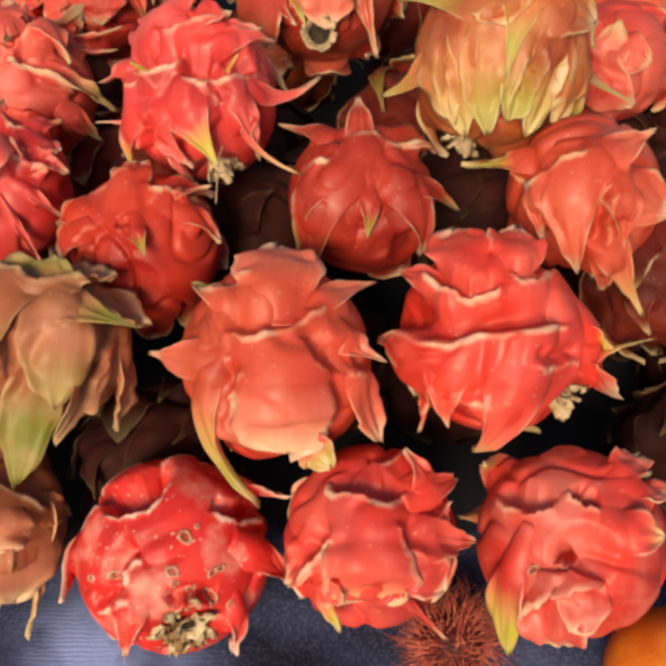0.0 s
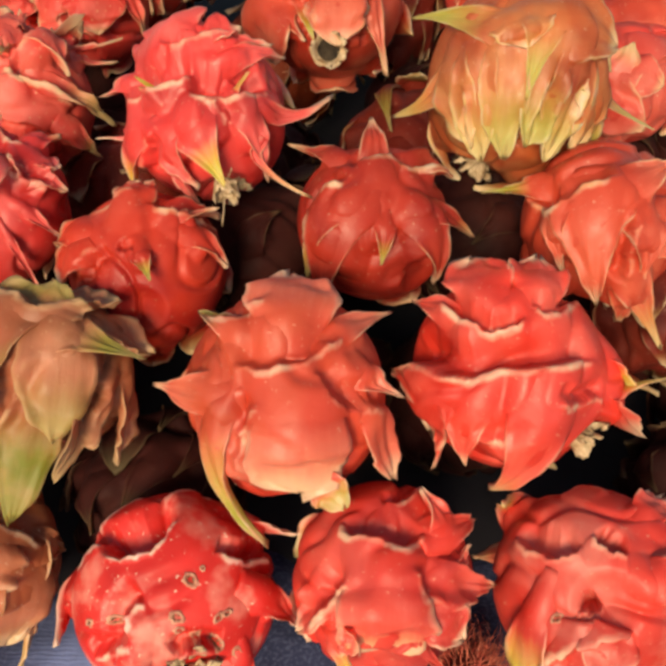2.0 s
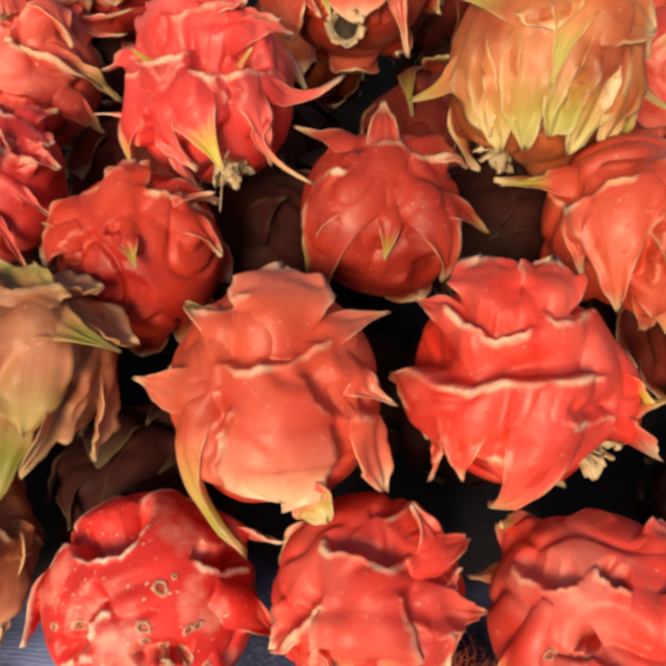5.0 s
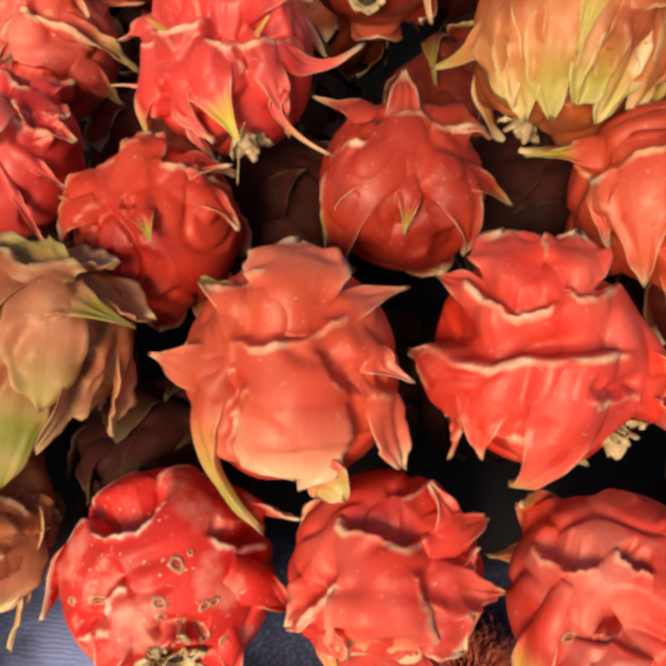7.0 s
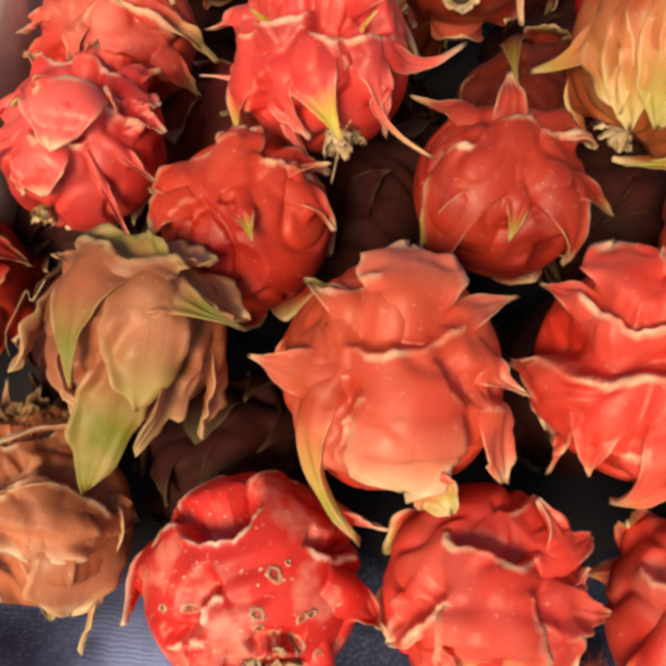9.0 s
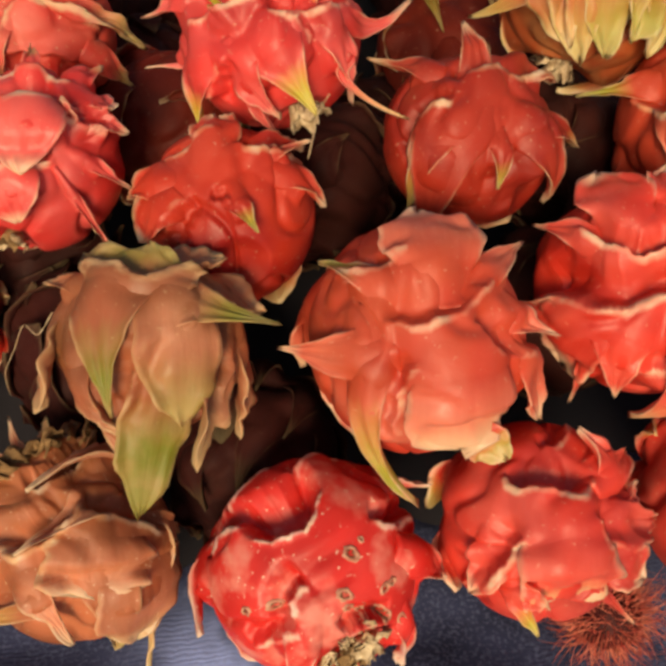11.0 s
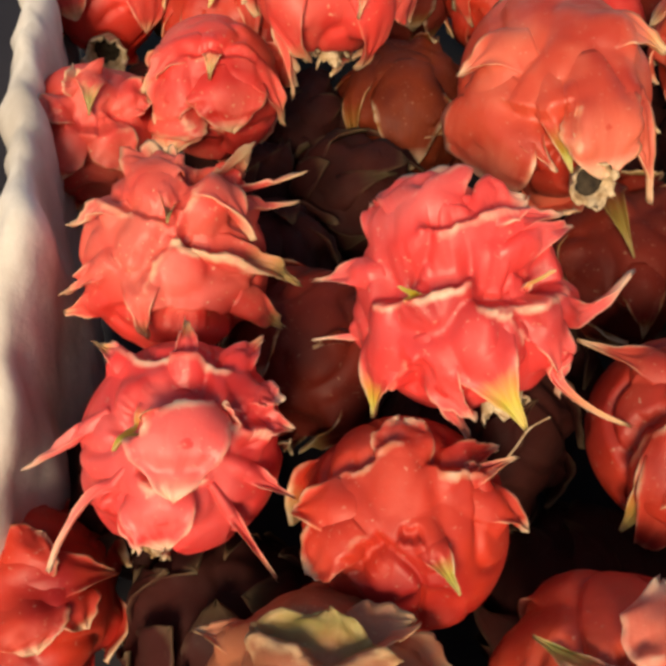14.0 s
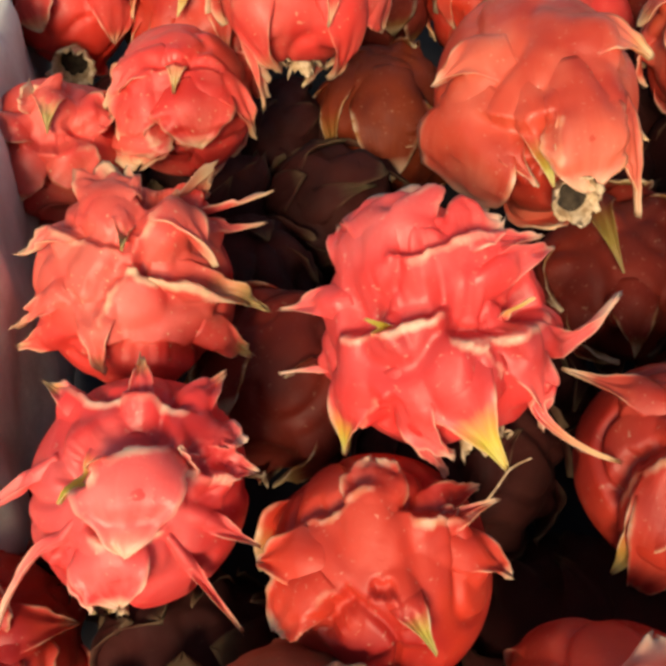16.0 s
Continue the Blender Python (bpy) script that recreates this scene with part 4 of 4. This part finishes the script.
# tan brown dragon fruit with a shrivelled crown
dragon_fruit((-0.170, -0.055, 0.014), 0.0419, 1.06, (61, -0, -154), "tan", "tan brown dragon fruit with a shrivelled crown", [
    (173, 30, 83, 34, 9.5, 12.0, 0, 0.1, 0, 0.9), (113, 18, 67, 11, 9.1, 12.0, 0, 0, 0, 1), (64, 26, 0, 17, 11.8, 7.1, 0, 0.3, 0, 0.3), (65, -17, 4, 0, 5.7, 17.4, 0, 0.9),
    (33, 8, 25, -5, 4.8, 6.3), (63, 1, 67, -37, 10.5, 12.0, 0, 0, 0, 1), (156, -6, 117, -64, 10.5, 10.0, 0, 0, 0, 0.8), (98, -16, 68, -76, 12.4, 6.7, 0, 0.7),
    (102, 2, 88, -25, 18.1, 5.0, 0, 0, 2, 0.3), (138, -12, 166, -21, 9.5, 7.3), (82, 70, 141, 88, 6.7, 21.1), (62, 60, -2, 51, 6.7, 11.0),
    (121, 69, 172, 74, 6.7, 15.9), (120, 59, 173, 50, 6.7, 9.7), (50, 50, -2, 47, 5.7, 10.1), (79, 60, -1, 73, 6.7, 16.6),
    (152, -53, 158, -87, 4.7, 24.9, -4, 0.6, 0, 0.4), (119, -20, 107, -69, 18.3, 7.0, 0, 0.35, 1, 0.5),
], end='crown', crests=[
    (((59, 14), (73, 11), (90, 13), (104, 19)), 7, 15, 1.1), (((103, 13), (118, 3), (138, -14)), 5, 13, 0.9),
    (((82, 41), (104, 41), (168, 39)), 5, 12, 0.8), (((1, 16), (46, 20), (63, 18)), 5, 12, 0.8),
], crumple=1.2)
# deep red dragon fruit in the shade of its neighbours
dragon_fruit((-0.252, 0.067, 0.034), 0.0418, 1.06, (60, 0, 17), "deep", "deep red dragon fruit in the shade of its neighbours", [
    (47, 37, 9, 18, 9.9, 6.3), (70, 31, 59, 19, 12.6, 6.3), (66, 60, 39, 76, 14.4, 6.3), (32, 47, 7, 53, 10.8, 6.3),
], end=None)
# pink dragon fruit with pale pointed scales
dragon_fruit((0.221, 0.268, 0.094), 0.0400, 1.06, (135, 0, 14), "pinkred", "pink dragon fruit with pale pointed scales", [
    (126, 12, 107, -20, 9.4, 10.0, 0, 0.55, 1, 1), (137, 17, 102, 47, 16.4, 9.0, 0, 0, 0, 0.3), (134, -8, 156, -32, 14.1, 7.0, 0, 0, 0, 0.2), (154, 49, -126, 77, 13.2, 9.1, 0, 0, 0, 0.1),
    (110, 1, 88, 15, 12.6, 8.0, 0, 0.1, 0, 0.2),
], end=None, crests=[
    (((147, 3), (129, 19), (109, 31)), 3, 10, 0.4),
])
# salmon dragon fruit with one hanging pink scale
dragon_fruit((0.162, 0.372, 0.107), 0.0400, 1.06, (147, -0, -6), "salmon", "salmon dragon fruit with one hanging pink scale", [
    (131, 12, 158, 89, 12.5, 7.6, 0, 0, 0, 0.4), (94, 14, 88, 27, 11.1, 6.0),
], end=None)
# orange-red dragon fruit at the back of the heap
dragon_fruit((0.244, 0.340, 0.106), 0.0400, 1.06, (122, -0, -20), "orange", "orange-red dragon fruit at the back of the heap", [
    (102, 28, 124, 51, 19.1, 6.0), (85, 28, 64, 66, 19.1, 6.0), (57, 24, -11, 36, 14.3, 6.0),
], end=None)
# dragon fruit in shade, skin darkened for it
dragon_fruit((0.217, 0.079, 0.067), 0.0418, 1.06, (121, -0, -13), "shaded_red", "dragon fruit in shade, skin darkened for it", [
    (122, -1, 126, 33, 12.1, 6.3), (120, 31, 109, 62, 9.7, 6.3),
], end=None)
# dragon fruit under the others, skin darkened for shade
dragon_fruit((-0.083, -0.005, -0.009), 0.0430, 1.06, (74, -0, -16), "dark", "dragon fruit under the others, skin darkened for shade", [
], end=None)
# dragon fruit under the others, skin darkened for shade
dragon_fruit((-0.111, 0.185, 0.052), 0.0430, 1.06, (96, -0, -15), "shaded_red", "dragon fruit under the others, skin darkened for shade", [
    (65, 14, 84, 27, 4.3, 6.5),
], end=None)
# red dragon fruit under the others, skin darkened for shade
dragon_fruit((0.072, 0.233, 0.058), 0.0430, 1.06, (91, -0, -10), "shaded_red", "red dragon fruit under the others, skin darkened for shade", [
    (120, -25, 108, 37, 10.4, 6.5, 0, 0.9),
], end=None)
# dragon fruit under the others, darkened almost black for shade
dragon_fruit((-0.033, 0.136, 0.050), 0.0430, 1.06, (88, 0, 3), "dark", "dragon fruit under the others, darkened almost black for shade", [
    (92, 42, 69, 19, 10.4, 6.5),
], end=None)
# dragon fruit under the others, skin darkened for shade
dragon_fruit((0.111, 0.145, 0.056), 0.0430, 1.06, (111, -0, -15), "dark", "dragon fruit under the others, skin darkened for shade", [
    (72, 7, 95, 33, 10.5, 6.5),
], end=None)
# dragon fruit under the others, skin darkened for shade
dragon_fruit((-0.137, 0.283, 0.006), 0.0430, 1.06, (99, 0, 8), "dark", "dragon fruit under the others, skin darkened for shade", [
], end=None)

# added fruits hidden deeper in the heap, on which the others lie, darkened for shade
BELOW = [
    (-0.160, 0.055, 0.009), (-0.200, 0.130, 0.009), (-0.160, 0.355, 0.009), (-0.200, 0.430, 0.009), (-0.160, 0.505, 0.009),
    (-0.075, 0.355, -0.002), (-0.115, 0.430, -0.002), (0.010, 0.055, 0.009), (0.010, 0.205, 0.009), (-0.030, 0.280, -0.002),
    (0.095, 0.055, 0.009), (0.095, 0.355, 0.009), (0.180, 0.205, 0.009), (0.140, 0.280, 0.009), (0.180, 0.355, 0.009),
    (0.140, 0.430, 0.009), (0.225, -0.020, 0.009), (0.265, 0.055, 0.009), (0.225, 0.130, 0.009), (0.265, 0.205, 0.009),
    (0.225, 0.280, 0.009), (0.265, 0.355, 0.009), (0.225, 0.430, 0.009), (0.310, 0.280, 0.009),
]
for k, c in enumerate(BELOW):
    dragon_fruit(c, 0.042, 1.08, (k * 47 % 180, k * 31 % 90, k * 83 % 360), "dark", "dragon fruit deep in the heap, darkened almost black for shade", [], fine=False)

TWIG = [(-0.044, 0.076, 0.121), (-0.042, 0.075, 0.135), (-0.040, 0.074, 0.150), (-0.036, 0.071, 0.162)]
BERRY = (0.091, 0.240, 0.131)
THREAD = [(-0.157, -0.002, 0.122), (-0.166, -0.002, 0.108), (-0.174, 0.009, 0.101), (-0.180, 0.004, 0.091), (-0.187, 0.001, 0.078), (-0.188, -0.002, 0.065)]
RAMBUTAN, ORANGE = (0.082, -0.111, -0.016), (0.186, -0.136, 0.001)

# the back of the heap
BACK = [
    (0.362, 0.330, 0.085), (0.448, 0.330, 0.080), (0.061, 0.405, 0.074), (0.319, 0.405, 0.070), (0.405, 0.405, 0.073),
    (0.491, 0.405, 0.070), (-0.154, 0.480, 0.067), (0.104, 0.480, 0.060), (0.190, 0.480, 0.059), (0.276, 0.480, 0.061),
    (0.362, 0.480, 0.056), (0.448, 0.480, 0.057), (-0.197, 0.555, 0.066), (-0.111, 0.555, 0.066), (-0.025, 0.555, 0.048),
    (0.061, 0.555, 0.044), (0.147, 0.555, 0.048), (0.233, 0.555, 0.060), (0.319, 0.555, 0.062), (0.405, 0.555, 0.044),
    (0.491, 0.555, 0.057), (-0.240, 0.630, 0.033), (-0.154, 0.630, 0.045), (-0.068, 0.630, 0.048), (0.018, 0.630, 0.057),
    (0.104, 0.630, 0.039), (0.190, 0.630, 0.052), (0.276, 0.630, 0.054), (0.362, 0.630, 0.055), (0.448, 0.630, 0.033),
]
for k, c in enumerate(BACK):
    skin, label = (("deep", "deep red dragon fruit at the back of the heap"), ("pinkred", "pinkish red dragon fruit at the back of the heap"), ("shaded_red", "red dragon fruit at the back of the heap, skin darkened for shade"))[k % 3]
    dragon_fruit(c, 0.042, 1.08, (140 + k * 37 % 80, k * 31 % 40 - 20, k * 83 % 360), skin, label, [], fine=False)


# ---- small things at the front ----
def rambutan(centre, radius):
    root = new("rambutan", None)
    root.location = Vector(centre) - Vector((0, 0, radius))
    tagged(root, "dark red hairy rambutan lying on the blue cloth", "rambutan")
    rng = np.random.RandomState(4)
    lon, lat = np.meshgrid(np.arange(28) * 360 / 28, np.linspace(-88, 88, 18))
    d = unit(lon.ravel(), lat.ravel())
    p = d * (radius * (1 + 0.03 * ripple(d, 8, 3)))[:, None] + np.array((0, 0, radius))
    part("body", mesh_of("body", p, lattice(18, 28, True) + [tuple(range(28))[::-1], tuple(17 * 28 + k for k in range(28))], RIND), root)
    verts, faces = [], []
    for k in range(520):
        z = 1 - 2 * (k + 0.5) / 520
        a = k * 2.39996
        n = np.array((math.sqrt(1 - z * z) * math.cos(a), math.sqrt(1 - z * z) * math.sin(a), z))
        bend = rng.normal(size=3)
        bend -= (bend @ n) * n
        bend /= np.linalg.norm(bend)
        other = np.cross(n, bend)
        length, curl = rng.uniform(0.013, 0.025), rng.uniform(0.6, 1.5)
        first = len(verts)
        for j in range(6):
            s = j / 5
            mid = n * (radius * 0.97 + length * (s - 0.35 * curl * s * s)) + bend * length * 0.75 * curl * s * s
            for q in range(3):
                w = 0.00036 * (1 - 0.75 * s)
                verts.append(mid + w * (math.cos(q * 2.094) * bend + math.sin(q * 2.094) * other) + np.array((0, 0, radius)))
        for j in range(5):
            for q in range(3):
                r = (q + 1) % 3
                faces.append((first + j * 3 + q, first + j * 3 + r, first + j * 3 + 3 + r, first + j * 3 + 3 + q))
    tagged(part("hair", mesh_of("hair", verts, faces, HAIR), root, "curly red hairs"), kind="stuff")


rambutan(RAMBUTAN, 0.017)


def round_fruit(centre, radius):
    root = new("orange_fruit", None)
    root.location = Vector(centre) - Vector((0, 0, radius))
    tagged(root, "ripe orange fruit on the blue cloth", "fruit")
    lon, lat = np.meshgrid(np.arange(40) * 360 / 40, np.linspace(-88, 88, 26))
    d = unit(lon.ravel(), lat.ravel())
    r = radius * (1 + 0.02 * ripple(d, 3, 9) - 0.08 * smooth(0.9, 1, d[:, 2]))
    p = d * r[:, None] * np.array((1, 1, 0.93)) + np.array((0, 0, radius))
    part("body", mesh_of("body", p, lattice(26, 40, True) + [tuple(range(40))[::-1], tuple(25 * 40 + k for k in range(40))], PEEL), root)


round_fruit(ORANGE, 0.034)


def twig(points, thick, label):
    """A thin dry stem that runs through the given points."""
    pts = [Vector(p) for p in points]
    verts, faces = [], []
    rng = np.random.RandomState(len(points) + int(thick * 1e5))
    line = []
    for k in range(len(pts) - 1):
        a, b, c, d = pts[max(k - 1, 0)], pts[k], pts[k + 1], pts[min(k + 2, len(pts) - 1)]
        for f in (0.0, 0.2, 0.4, 0.6, 0.8):
            line.append(0.5 * (2 * b + (c - a) * f + (2 * a - 5 * b + 4 * c - d) * f ** 2 + (3 * b - a - 3 * c + d) * f ** 3))
    line.append(pts[-1])
    base = line[0].copy()
    for k, p in enumerate(line):
        ahead = (line[min(k + 1, len(line) - 1)] - line[max(k - 1, 0)]).normalized()
        side = ahead.orthogonal().normalized()
        other = ahead.cross(side)
        r = thick * (1 - 0.55 * k / len(line)) * rng.uniform(0.8, 1.25)
        for q in range(6):
            verts.append(p - base + (side * math.cos(q * 1.0472) + other * math.sin(q * 1.0472)) * r)
    ob = new("twig", mesh_of("twig", verts, lattice(len(line), 6, True) + [tuple(range(6))[::-1], tuple(len(verts) - 6 + q for q in range(6))], DRIED))
    ob.location = base
    tagged(ob, label, "twig")


twig(TWIG, 0.00045, "thin grey dry stem between two dragon fruits")
twig(THREAD, 0.00024, "hair-thin dry fibre hanging from a withered dragon fruit")


def berry(centre, radius):
    lon, lat = np.meshgrid(np.arange(32) * 360 / 32, np.linspace(-88, 88, 20))
    d = unit(lon.ravel(), lat.ravel())
    p = d * (radius * (1 + 0.03 * ripple(d, 4, 8)))[:, None]
    m, t, b = shader("berry skin", 0.12, 0.6)
    t.links.new(mix(t, noise_at(t, 90, 2), (0.20, 0.006, 0.008), (0.38, 0.015, 0.015)), b.inputs["Base Color"])
    ob = new("red_berry", mesh_of("red_berry", p, lattice(20, 32, True) + [tuple(range(32))[::-1], tuple(19 * 32 + k for k in range(32))], m))
    ob.location = centre
    tagged(ob, "small glossy dark red berry wedged between dragon fruits", "berry")


berry(BERRY, 0.010)
